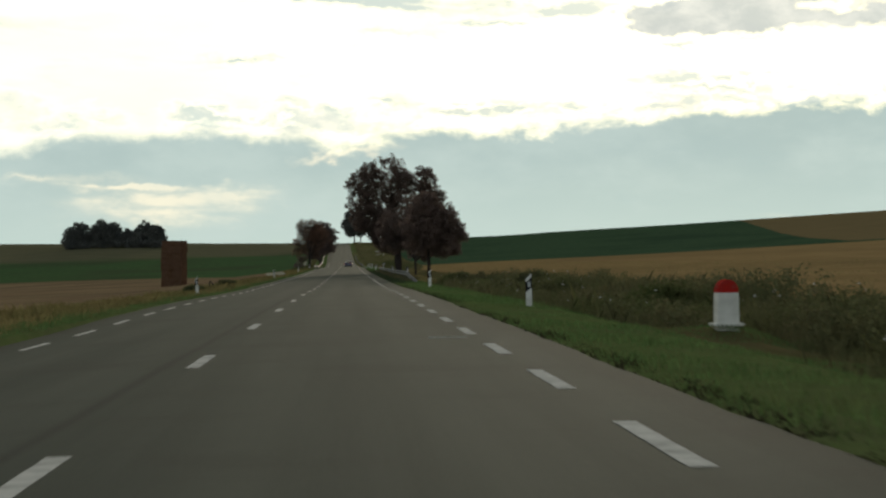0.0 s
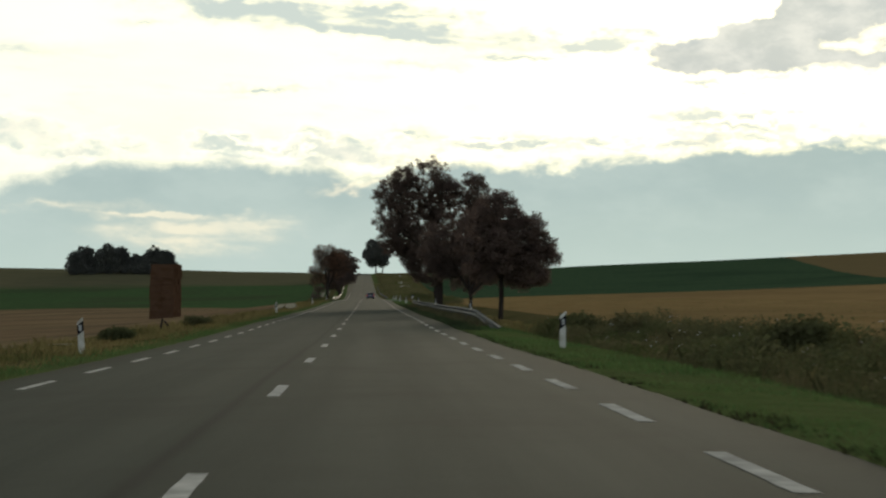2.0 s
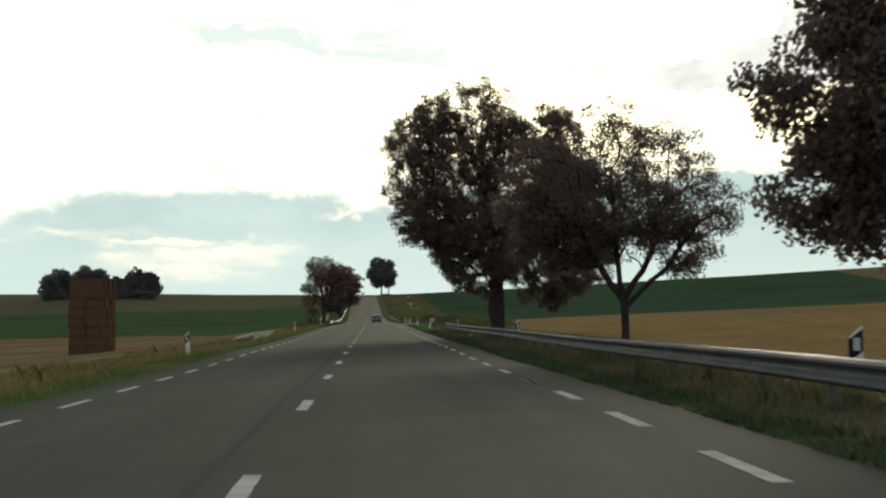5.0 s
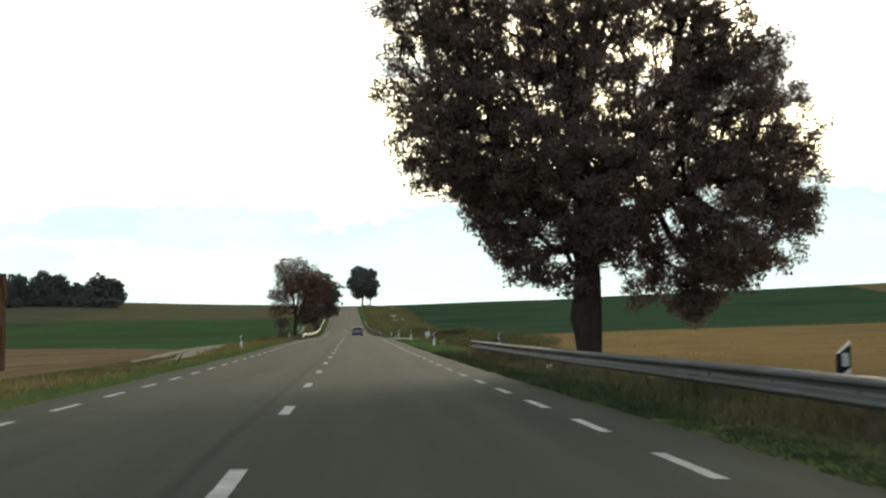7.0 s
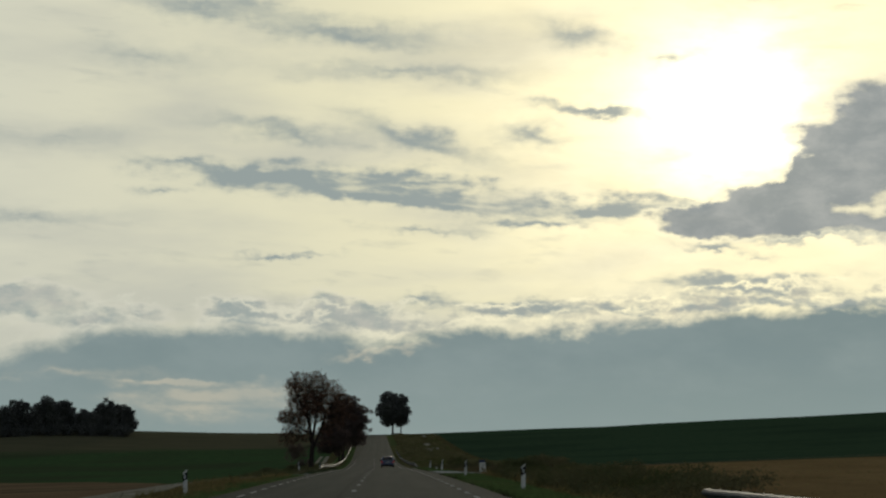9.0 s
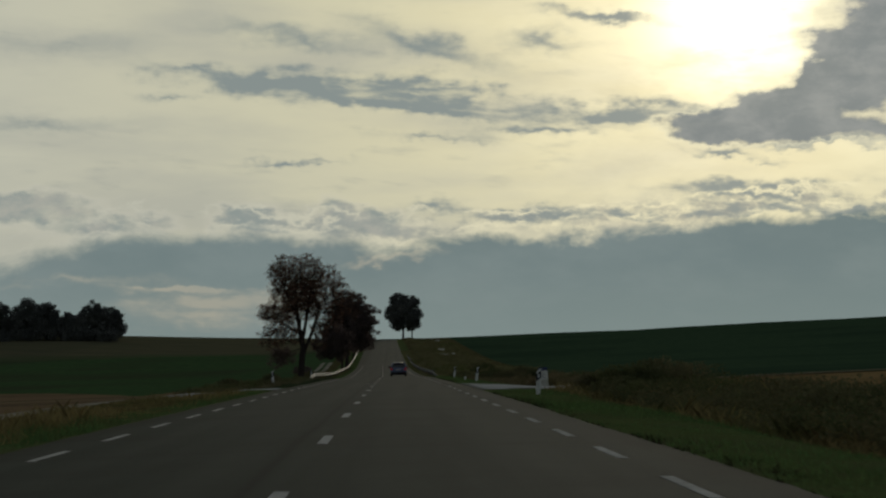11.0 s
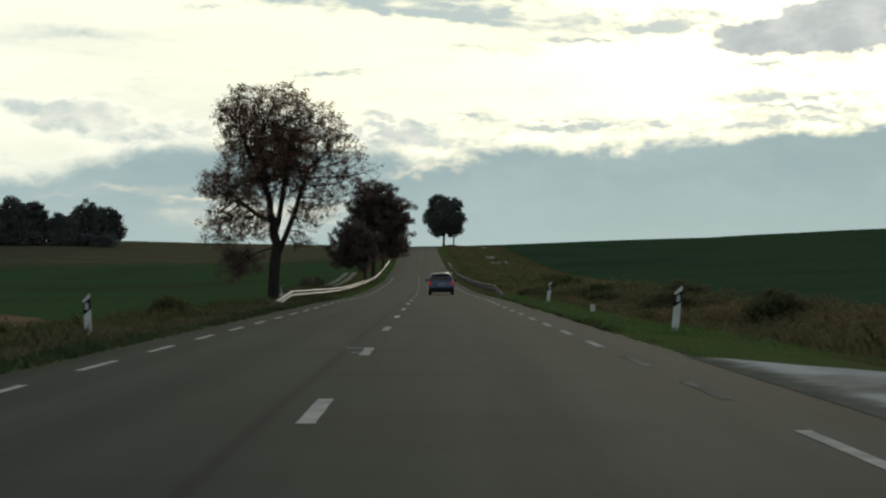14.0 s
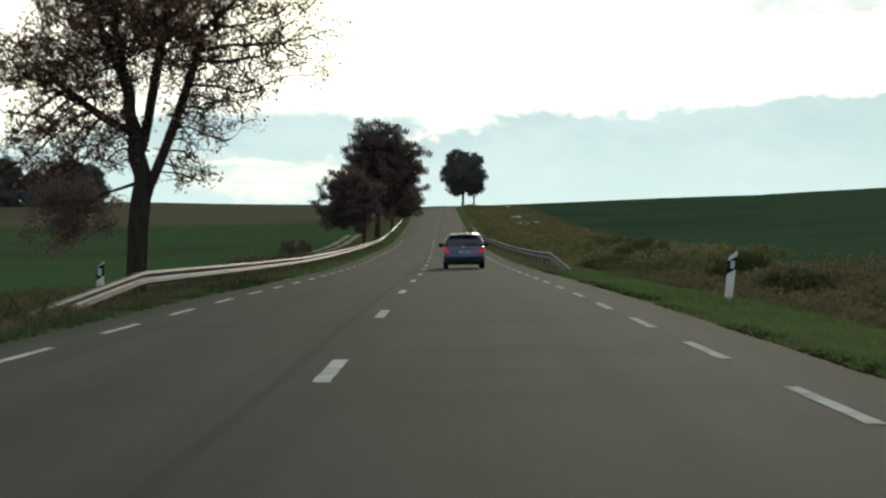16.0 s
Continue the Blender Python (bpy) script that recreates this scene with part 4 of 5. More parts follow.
BARE = [(-1.3, 0, 10.1, 1.75, 1.2, 0.85), (0.5, 0.1, 10.3, 1.65, 1.2, 0.85), (2.2, 0, 9.2, 1.75, 1.1, 0.9), (-1.5, 0, 8.3, 1.5, 1.0, 0.9), (0.6, 0, 8.0, 1.9, 0.9, 1), (3.4, 0, 7.8, 1.65, 1.1, 0.9), (4.45, 0, 6.8, 1.35, 1.3, 0.8), (2.6, 0, 6.2, 1.6, 0.9, 0.9),
        (-2.6, 0, 6.3, 1.3, 1.4, 0.75), (-1.4, 0, 6.2, 1.5, 1.0, 0.8), (0.3, 1.9, 7.4, 2.0, 0.7, 1), (0.3, -1.9, 7.4, 2.0, 0.7, 1), (-2.3, 0.2, 4.3, 1.5, 1.1, 0.8), (-0.9, 0, 4.3, 1.3, 0.8, 0.8), (-2.9, 0, 3.6, 0.9, 1.2, 0.8), (1.9, 0.1, 4.7, 1.15, 1.0, 0.75), (1.4, 0, 3.4, 0.8, 0.8, 0.7)]


def bare_leafy(p):
    """How many of the shoots near a place still carry leaves."""
    if p[2] > 8.6:
        return 0.95
    if p[0] < -1.0 and 5.5 < p[2] < 7.6:
        return 0.95
    if p[2] > 6.6:
        return 0.85 - 0.13 * max(p[0] - 0.5, 0)
    if p[0] > 1.2:
        return 0.28
    return 0.42 if p[0] < -0.5 else 0.25


def branch_tree(x, y, lobes, seed):
    """A tree with two leaders whose branches grow towards free room in the crown, fork and thin out, with leaves at some of the shoots."""
    rng = np.random.default_rng(seed)
    nodes, parent = [np.zeros(3)], [-1]

    def run(last, pts):
        for p in pts:
            nodes.append(np.array(p, float))
            parent.append(last)
            last = len(nodes) - 1
        return last

    fork = run(0, [(0.03 * i + 0.02 * math.sin(i), 0.0, 0.43 * i) for i in range(1, 8)])
    run(fork, [(0.24 - 0.05 * i + 0.04 * math.sin(1.7 * i), 0.05 * math.sin(i), 3.0 + 0.30 * i) for i in range(1, 20)])
    run(fork - 1, [(0.28 + 0.13 * i - 0.002 * i * i, 0.03 * i, 2.7 + 0.30 * i) for i in range(1, 16)])
    run(fork + 5, [(-0.10 - 0.25 * i, 0.05 * i, 4.4 + 0.14 * i + 0.004 * i * i) for i in range(1, 10)])
    run(fork + 3, [(0.22 + 0.045 * i, 0.06 * i, 3.9 + 0.31 * i) for i in range(1, 17)])
    run(fork + 9, [(-0.25 - 0.13 * i, -0.04 * i, 5.8 + 0.30 * i) for i in range(1, 12)])
    weights = np.array([l[3] ** 3 * l[4] for l in lobes])
    weights /= weights.sum()
    goals = []
    for _ in range(3400):
        c = lobes[rng.choice(len(lobes), p=weights)]
        d = rng.normal(size=3)
        d *= c[3] * rng.random() ** 0.36 / np.linalg.norm(d)
        goals.append((c[0] + d[0], c[1] + d[1], c[2] + d[2] * c[5]))
    goals = np.array(goals)
    seeds = np.array(nodes)
    seeds[:8] += 100.0
    gap = np.linalg.norm(goals[:, None] - seeds[None], axis=2)
    best, dist = gap.argmin(1), gap.min(1)
    for _ in range(90):
        live = np.where(dist < 3.2)[0]
        if not len(live):
            break
        pull = {}
        for g in live:
            pull.setdefault(int(best[g]), []).append(g)
        first = len(nodes)
        for n, gs in pull.items():
            d = goals[gs] - nodes[n]
            d = (d / np.linalg.norm(d, axis=1)[:, None]).sum(0)
            back = nodes[n] - nodes[parent[n]]
            d = d / (np.linalg.norm(d) + 1e-6) + 0.55 * back / (np.linalg.norm(back) + 1e-6) + rng.normal(size=3) * 0.16 + np.array([0, 0, 0.05])
            nodes.append(nodes[n] + d * 0.21 / np.linalg.norm(d))
            parent.append(n)
        fresh = np.array(nodes[first:])
        gap = np.linalg.norm(goals[:, None] - fresh[None], axis=2)
        near_i, near_d = gap.argmin(1), gap.min(1)
        better = near_d < dist
        best[better], dist[better] = near_i[better] + first, near_d[better]
        dist[dist < 0.30] = 1e9
        if len(nodes) > 9000:
            break
    has_child = set(parent)
    tips = [i for i in range(len(nodes)) if i not in has_child]
    shoots = []
    for t in list(tips):
        way = nodes[t] - nodes[parent[t]]
        way /= np.linalg.norm(way)
        for _ in range(3):
            d = way + rng.normal(size=3) * 0.55
            d /= np.linalg.norm(d)
            last = run(t, [nodes[t] + d * 0.14, nodes[t] + d * 0.30 + np.array([0, 0, -0.03])])
            tips.append(last)
            shoots.append(nodes[last])
        shoots.append(nodes[t])
    pts = np.array([p for p in shoots if rng.random() < bare_leafy(p)])
    root = tagged(new("half_bare_tree"), "half-bare tree with rusty leaves and open branches", "tree", "roadside trees")
    root.location = (x, y, gz(x, y) - 0.1)
    part("trunk", limbs_mesh("trunk", np.array(nodes), parent, tips, 0.0045, 0.30, 0.0062, power=0.45), None, root)
    part("crown", leaves_mesh("crown", pts, 7, 0.12, 0.050, M_LEAF_RUST, rng), None, root)
    # a dense skirt of leaves hanging low on one side, its shade put into a darker leaf colour
    at = np.array([(-2.1, 0, 2.6), (-1.3, 0.1, 2.6), (-1.7, -0.1, 2.05), (-2.3, 0.1, 1.7), (-0.8, 0, 2.2)])
    low = at[rng.choice(5, 120, p=(0.3, 0.27, 0.25, 0.1, 0.08))] + rng.normal(size=(120, 3)) * np.array([0.36, 0.34, 0.27])
    bough = tube(bmesh.new(), [(0.1, 0, 3.1), (-0.8, 0, 2.8), (-1.5, 0, 2.3), (-1.9, 0, 1.8)], [0.05, 0.035, 0.02, 0.008], 6)
    part("low_bough", bough, M_BARK, root)
    part("low_leaves", leaves_mesh("low_leaves", low, 40, 0.15, 0.05, M_LEAF_ROW, rng), None, root, "dense hanging leaves with shade put into their colour")


branch_tree(-7.35, 460.2, BARE, 14)

ROW = [(-0.4, 0, 6.9, 2.2, 1, 0.9), (1.4, 0, 5.6, 2.0, 1, 1), (-1.6, 0, 5.2, 2.0, 1, 1), (0.2, 1.2, 5.0, 2.2, 0.9, 1), (0, -1.2, 5.0, 2.2, 0.9, 1), (1.9, 0, 4.0, 1.5, 0.8, 0.9), (-1.8, 0, 3.6, 1.5, 0.8, 0.9), (0.3, 0, 3.3, 1.8, 0.8, 0.75), (0, 0, 5.5, 2.2, 0.7, 1)]


def row_tree(x, y, k, seed, leaf=M_LEAF_ROW, label="round dark broadleaf tree behind the guardrail", per=110, clusters=430, shift=0.5, kx=1.0):
    lobes = [(a * k * kx + shift, b * k, c * k, r * k * (0.5 + 0.5 * kx), w, s) for a, b, c, r, w, s in ROW]
    return tree("roadside_tree", label, x, y, 4.6 * k, lobes, clusters, per, 0.23 * k ** 0.5, 0.085 * k ** 0.5, leaf, 0.014, 0.19 * k, seed, ragged=0.12)


row_tree(-6.85, 590, 0.88, 21, shift=-1.2)
row_tree(-6.9, 625, 1.55, 22, shift=0.7, kx=0.80, clusters=720)
row_tree(-6.9, 680, 0.95, 24, shift=1.2)
row_tree(-7.5, 760, 0.85, 25, M_LEAF_HAZE)
row_tree(-8.2, 800, 0.8, 26, M_LEAF_HAZE)
LONE = [(-1.5, 0, 12.5, 3.2, 1, 0.9), (2.2, 0, 11.6, 3.2, 1, 0.9), (-3.2, 0, 8.6, 3.0, 1, 0.9), (3.2, 0, 8.0, 3.2, 1, 0.9), (0, 2, 8.0, 4.0, 1, 1), (0, -2, 9.0, 4.0, 1, 1), (-1.8, 0, 5.4, 2.8, 0.9, 0.9), (3.4, 0, 5.0, 2.4, 0.9, 0.9), (0.5, 0, 4.6, 2.6, 0.7, 0.9)]
tree("crest_tree", "dark round tree standing alone on the crest", 4.6, 957, 9.0, LONE, 720, 76, 0.48, 0.20, M_LEAF_HAZE, 0.022, 0.34, 31)
tree("crest_tree", "slender dark tree beside the lone crest tree", 7.6, 958, 6.0, [(0, 0, 7, 2.0, 1, 1), (0, 0, 4.6, 1.6, 1, 1)], 90, 40, 0.5, 0.26, M_LEAF_HAZE, 0.022, 0.22, 32)
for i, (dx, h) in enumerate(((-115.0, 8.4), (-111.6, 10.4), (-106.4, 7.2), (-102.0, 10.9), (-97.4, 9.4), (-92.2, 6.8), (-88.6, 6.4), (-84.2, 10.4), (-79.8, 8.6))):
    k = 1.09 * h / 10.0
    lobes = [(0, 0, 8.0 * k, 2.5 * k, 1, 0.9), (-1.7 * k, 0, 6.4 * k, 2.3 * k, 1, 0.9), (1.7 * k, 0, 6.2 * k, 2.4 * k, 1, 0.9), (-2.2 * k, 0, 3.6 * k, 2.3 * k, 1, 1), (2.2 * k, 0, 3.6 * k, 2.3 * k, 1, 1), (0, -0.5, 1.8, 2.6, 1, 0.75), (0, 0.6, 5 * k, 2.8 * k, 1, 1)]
    tree("copse_tree", "dark tree of a distant copse in the field", dx, 848 + (i % 3) * 4, 6.0 * k, lobes, 330, 84, 0.42, 0.19, M_LEAF_HAZE, 0.02, 0.25, 40 + i)
hedge_rng = np.random.default_rng(71)
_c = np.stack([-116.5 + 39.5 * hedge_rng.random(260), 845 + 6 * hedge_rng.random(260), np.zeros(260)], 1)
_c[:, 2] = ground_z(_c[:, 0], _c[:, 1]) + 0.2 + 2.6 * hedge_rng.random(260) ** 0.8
tagged(new("copse_undergrowth", leaves_mesh("copse_undergrowth", _c, 70, 0.5, 0.19, M_LEAF_HAZE, hedge_rng)), "dark thorny undergrowth filling the foot of the copse", "undergrowth", kind="stuff")


# ------------------------------------------------------------------ hay
def hay_stack():
    rng = random.Random(3)
    root = tagged(new("straw_stack"), "tall stack of brown rectangular straw bales in the stubble", "straw stack")
    root.location = (-26.1, 319.5, gz(-26.1, 319.5) - 0.15)
    root.rotation_euler[2] = radians(-3)
    kinds = []
    for s in range(3):
        bm = boxed(-0.78, 0.78, -0.6, 0.6, 0, 0.93, bevel=0.025)
        bmesh.ops.subdivide_edges(bm, edges=bm.edges[:], cuts=2, use_grid_fill=True)
        for v in bm.verts:
            v.co += Vector((rng.uniform(-1, 1), rng.uniform(-1, 1), rng.uniform(-0.5, 0.5))) * 0.035
        me = bpy.data.meshes.new("straw_bale")
        bm.to_mesh(me)
        bm.free()
        me.materials.append(M_STRAW)
        kinds.append(me)
    for layer in range(8):
        for i in range(2):
            for j in range(6):
                ob = part("straw_bale", kinds[rng.randrange(3)], None, root)
                wob = 0.05 + 0.012 * layer
                ob.location = ((i - 0.5) * 1.57 + rng.uniform(-wob, wob), (j - 2.5) * 1.2 + rng.uniform(-wob, wob), layer * 0.925)
                ob.rotation_euler[2] = rng.uniform(-0.02, 0.02)


hay_stack()


# ------------------------------------------------------------------ guardrails
def guardrail(name, label, side, y0, y1, offset, ramp0=0.0, ramp1=0.0, curl=0.0, top=0.70, spacing=4.0):
    """A W-beam on posts along the road, sunk into the ground at a ramped end. side: +1 right, -1 left."""
    root = tagged(new(name), label, "guardrail", "guardrails")
    prof = [(0.0, 0.155), (0.05, 0.135), (0.082, 0.105), (0.078, 0.075), (0.012, 0.035), (0.0, 0.0), (0.012, -0.035), (0.078, -0.075), (0.082, -0.105), (0.05, -0.135), (0.0, -0.155)]
    def line(y):
        h = top - 0.155
        if ramp0 and y < y0 + ramp0:
            h = -0.05 + (h + 0.05) * (y - y0) / ramp0
        if ramp1 and y > y1 - ramp1:
            h = -0.05 + (h + 0.05) * (y1 - y) / ramp1
        o = offset + (curl * max(0.0, 1 - (y - y0) / ramp0) if ramp0 else 0)
        x = float(road_x(y)) + side * o
        return x, float(surface_z(side * 4.5, y)) + h
    n2 = 2 * len(prof)
    for start in np.arange(y0, y1 - 0.5, 4.0):
        verts, faces = [], []
        cut = [y for y in (start - 0.12, start + 1.0, start + 2.0, start + 3.0, start + 4.12)]
        lap = 0.004 if int(start - y0) % 8 else 0.0
        for y in cut:
            y = float(min(max(y, y0), y1))
            x, zc = line(y)
            x -= side * lap
            verts += [(x - side * a, y, zc + b) for a, b in prof] + [(x - side * a + side * 0.006, y, zc + b * 0.98) for a, b in prof[::-1]]
        for q in range(len(cut) - 1):
            for i in range(n2):
                a, b = q * n2 + i, q * n2 + (i + 1) % n2
                faces.append((a, b, b + n2, a + n2))
        part("beam_section", mesh_from("beam_section", verts, faces, M_ZINC, False), None, root)
    post_bm = boxed(-0.05, 0.05, -0.03, 0.03, -0.75, 0.12)
    post_me = bpy.data.meshes.new("rail_post")
    post_bm.to_mesh(post_me)
    post_bm.free()
    post_me.materials.append(M_RAILPOST)
    block = boxed(-0.09, 0.05, -0.05, 0.05, -0.09, 0.09, bevel=0.01)
    block_me = bpy.data.meshes.new("spacer")
    block.to_mesh(block_me)
    block.free()
    block_me.materials.append(M_RAILPOST)
    y = y0 + max(ramp0, 2.0)
    while y < y1 - 0.5:
        x, zc = line(y)
        part("rail_post", post_me, None, root, at=pose(x + side * 0.14, y, zc))
        part("spacer", block_me, None, root, at=pose(x + side * 0.07, y, zc))
        y += spacing
    return root


guardrail("guardrail", "galvanised W-beam guardrail on steel posts beside the trees", 1, 124.0, 257.0, 5.72, ramp0=11.0, curl=0.35, top=0.64)
guardrail("guardrail", "galvanised guardrail with ramped end along the tree row", -1, 439.5, 757.0, 5.72, ramp0=11.5, curl=0.1, top=0.60)
guardrail("guardrail", "galvanised guardrail with ramped end before the rise", 1, 481.0, 700.0, 5.2, ramp0=8.0, curl=0.3, top=0.66)


# ------------------------------------------------------------------ marker posts and stones
def marker_post(low=-0.25, top=0.98, label="white roadside marker post with black band and reflector"):
    root = tagged(new("marker_post"), label, "marker post", "marker posts")
    bm = bmesh.new()
    sec = [(-0.06, -0.035), (0.06, -0.035), (0.075, 0.03), (0.0, 0.055), (-0.075, 0.03)]

    def prism(z0, z1, slope0=0.0, slope1=0.0, grow_by=1.0):
        b = bmesh.new()
        lo = [b.verts.new((x * grow_by, y * grow_by, z0 + slope0 * x)) for x, y in sec]
        hi = [b.verts.new((x * grow_by, y * grow_by, z1 + slope1 * x)) for x, y in sec]
        b.faces.new(lo[::-1])
        b.faces.new(hi)
        for i in range(5):
            b.faces.new((lo[i], lo[(i + 1) % 5], hi[(i + 1) % 5], hi[i]))
        return b
    bm.free()
    part("lower_post", prism(low, 0.66, 0, 0.75), M_WHITE, root)
    part("black_band", prism(0.66, 0.90, 0.75, 0.75, 1.03), M_BLACK, root, "sloping black band")
    part("upper_post", prism(0.90, top, 0.75, 0.95), M_WHITE, root)
    part("reflector", boxed(-0.036, 0.036, -0.052, -0.034, 0.715, 0.855, bevel=0.004), M_REFLEX, root, "white rectangular reflector")
    return root


_post = marker_post()
_first = True
_rng = random.Random(8)
for side, u, y, lean in ((1, 6.14, 47.0, -1), (1, 5.72, 96.8, 0), (1, 5.78, 296.5, 0), (1, 5.78, 344.7, 1),
                         (1, 5.92, 396.9, 5), (1, 6.03, 443.3, 6), (-1, -5.74, 97.4, -4), (-1, -5.6, 196.0, -3), (-1, -5.74, 296.0, -2), (-1, -6.05, 397.0, -4)):
    m = pose(u, y, gz(u, y) + (-0.12 if y > 390 else -0.25 if y < 50 else -0.16), _rng.uniform(-2, 2), lean, _rng.uniform(-6, 6))
    if _first:
        _post.matrix_basis = m
        _first = False
    else:
        copy_thing(_post, m)

_short = marker_post(0.42, 0.918, "short white marker with black band fixed behind the guardrail")
part("bracket", boxed(-0.02, 0.02, -0.16, -0.02, 0.46, 0.52), M_RAILPOST, _short)
_first = True
for u, y in ((6.08, 146.8), (6.08, 197.0), (6.08, 246.8), (-5.82, 446.4)):
    m = pose(u, y, float(surface_z(4.5 if u > 0 else -4.5, y)) - (0.03 if u > 0 else 0.13), 0, _rng.uniform(-3, 3), _rng.uniform(-6, 6))
    if _first:
        _short.matrix_basis = m
        _first = False
    else:
        copy_thing(_short, m)


def milestone(name, label, x, y, w, h, cap_h, cap_mat, foot, turn=0.0, lean=0.0):
    """A painted stone with a rounded cap."""
    root = tagged(new(name), label, "milestone")
    root.matrix_basis = pose(x, y, gz(x, y) + 0.0, 0, lean, turn)

    def arch(z0, z1, z_round, half, depth, taper=1.0):
        b = bmesh.new()
        pts = [(-half * taper, z0), (half * taper, z0)]
        if z_round:
            for i in range(13):
                a = math.pi * i / 12
                pts.append((half * math.cos(a), z1 + z_round * math.sin(a)))
        else:
            pts += [(half, z1), (-half, z1)]
        f = [b.verts.new((px, -depth, pz)) for px, pz in pts]
        k = [b.verts.new((px, depth, pz)) for px, pz in pts]
        b.faces.new(f)
        b.faces.new(k[::-1])
        n = len(pts)
        for i in range(n):
            b.faces.new((f[(i + 1) % n], f[i], k[i], k[(i + 1) % n]))
        bmesh.ops.bevel(b, geom=[e for e in b.edges if e.is_boundary is False and e.calc_face_angle(0) > 1.0], offset=0.012, segments=2, affect="EDGES")
        return b
    part("stone", arch(-0.2, h - cap_h, 0, w / 2, 0.13, 1.06), M_STONE, root)
    part("cap", arch(h - cap_h, h - cap_h * 0.85 if cap_mat is M_RED else h, cap_h * 0.85 if cap_mat is M_RED else 0, w / 2 * 0.98, 0.128), cap_mat, root)
    if foot:
        part("foot", boxed(-w * 0.72, w * 0.72, -0.20, 0.20, -0.03, 0.03, bevel=0.012), M_STONE, root)
    return root


milestone("milestone", "white painted milestone with a rounded red cap", 8.07, 31.6, 0.36, 0.76, 0.22, M_RED, True, 6)
_s = milestone("milestone", "white roadside stone with a blue top beside the track", 8.45, 377.6, 0.46, 0.92, 0.16, M_BLUE, False, 0, -4)
for i, w in enumerate((0.26, 0.18, 0.22)):
    part("blurred_line", boxed(-w / 2, w / 2, -0.1345, -0.1305, 0.58 - i * 0.09, 0.60 - i * 0.09), M_BLUE, _s)
for x, y in ((6.13, 420.3), (5.85, 226.5)):
    _b = tagged(new("boundary_stone"), "small white painted stone in the verge grass", "stone", "boundary stones")
    _b.location = (x, y, gz(x, y))
    part("stone", boxed(-0.075, 0.075, -0.07, 0.07, -0.1, 0.235, bevel=0.02), M_STONE, _b)
for k, (x, y) in enumerate(((-7.85, 136.0), (-7.62, 136.5))):
    st = tagged(new("wooden_stake"), "short leaning dark wooden stake in dry grass", "stake", "wooden stakes")
    st.location = (x, y, gz(x, y))
    part("stake", tube(bmesh.new(), [(0, 0, -0.2), (0.02, 0, 0.3), (0.08 - 0.2 * k, 0, 0.58 - 0.12 * k)], [0.06, 0.055, 0.04], 7), M_BARK, st)


# ------------------------------------------------------------------ the car ahead
def car_paint():
    mat = bpy.data.materials.new("blue_grey_paint")
    mat.use_nodes = True
    k = Nodes(mat.node_tree)
    b = k.add("ShaderNodeBsdfPrincipled")
    co = k.add("ShaderNodeTexCoord").outputs["Object"]
    k.plug(b.inputs["Base Color"], k.mix(k.step(k.noise(co, 3.0), 0.3, 0.7), (0.042, 0.064, 0.145, 1), (0.050, 0.074, 0.160, 1)))
    b.inputs["Metallic"].default_value, b.inputs["Roughness"].default_value = 0.35, 0.32
    b.inputs["Coat Weight"].default_value, b.inputs["Coat Roughness"].default_value = 1.0, 0.05
    k.plug(k.add("ShaderNodeOutputMaterial").inputs[0], b.outputs[0])
    return mat


M_CAR = car_paint()
M_CARGLASS = material("tinted_glass", (0.012, 0.016, 0.022), (0.016, 0.02, 0.028), 3, 0.06, spec=0.8, world_space=False)
M_RUBBER = material("rubber", (0.012, 0.012, 0.012), (0.02, 0.02, 0.02), 8, 0.85, world_space=False)
M_TRIM = material("dark_plastic", (0.018, 0.018, 0.02), (0.028, 0.028, 0.03), 8, 0.6, world_space=False)
M_CHROME = material("bright_metal", (0.6, 0.6, 0.62), (0.5, 0.5, 0.52), 8, 0.2, metal=1.0, world_space=False)
M_PLATE = material("plate_white", (0.62, 0.62, 0.58), (0.56, 0.56, 0.52), 8, 0.5, world_space=False)


def lamp_material():
    mat = bpy.data.materials.new("lit_brake_lamp")
    mat.use_nodes = True
    k = Nodes(mat.node_tree)
    b = k.add("ShaderNodeBsdfPrincipled")
    b.inputs["Base Color"].default_value = (0.5, 0.015, 0.012, 1)
    b.inputs["Roughness"].default_value = 0.15
    b.inputs["Emission Color"].default_value = (1.0, 0.03, 0.03, 1)
    b.inputs["Emission Strength"].default_value = 0.04
    k.plug(k.add("ShaderNodeOutputMaterial").inputs[0], b.outputs[0])
    return mat


M_LAMP = lamp_material()


def loft(sections, close=True):
    """A skin over sections of equal length, each a list of (x, y, z)."""
    bm = bmesh.new()
    rings = [[bm.verts.new(p) for p in s] for s in sections]
    n = len(rings[0])
    for r, s in zip(rings, rings[1:]):
        for i in range(n - 1):
            bm.faces.new((r[i], r[i + 1], s[i + 1], s[i]))
    if close:
        bm.faces.new(rings[0])
        bm.faces.new(rings[-1][::-1])
    bmesh.ops.recalc_face_normals(bm, faces=bm.faces[:])
    return bm


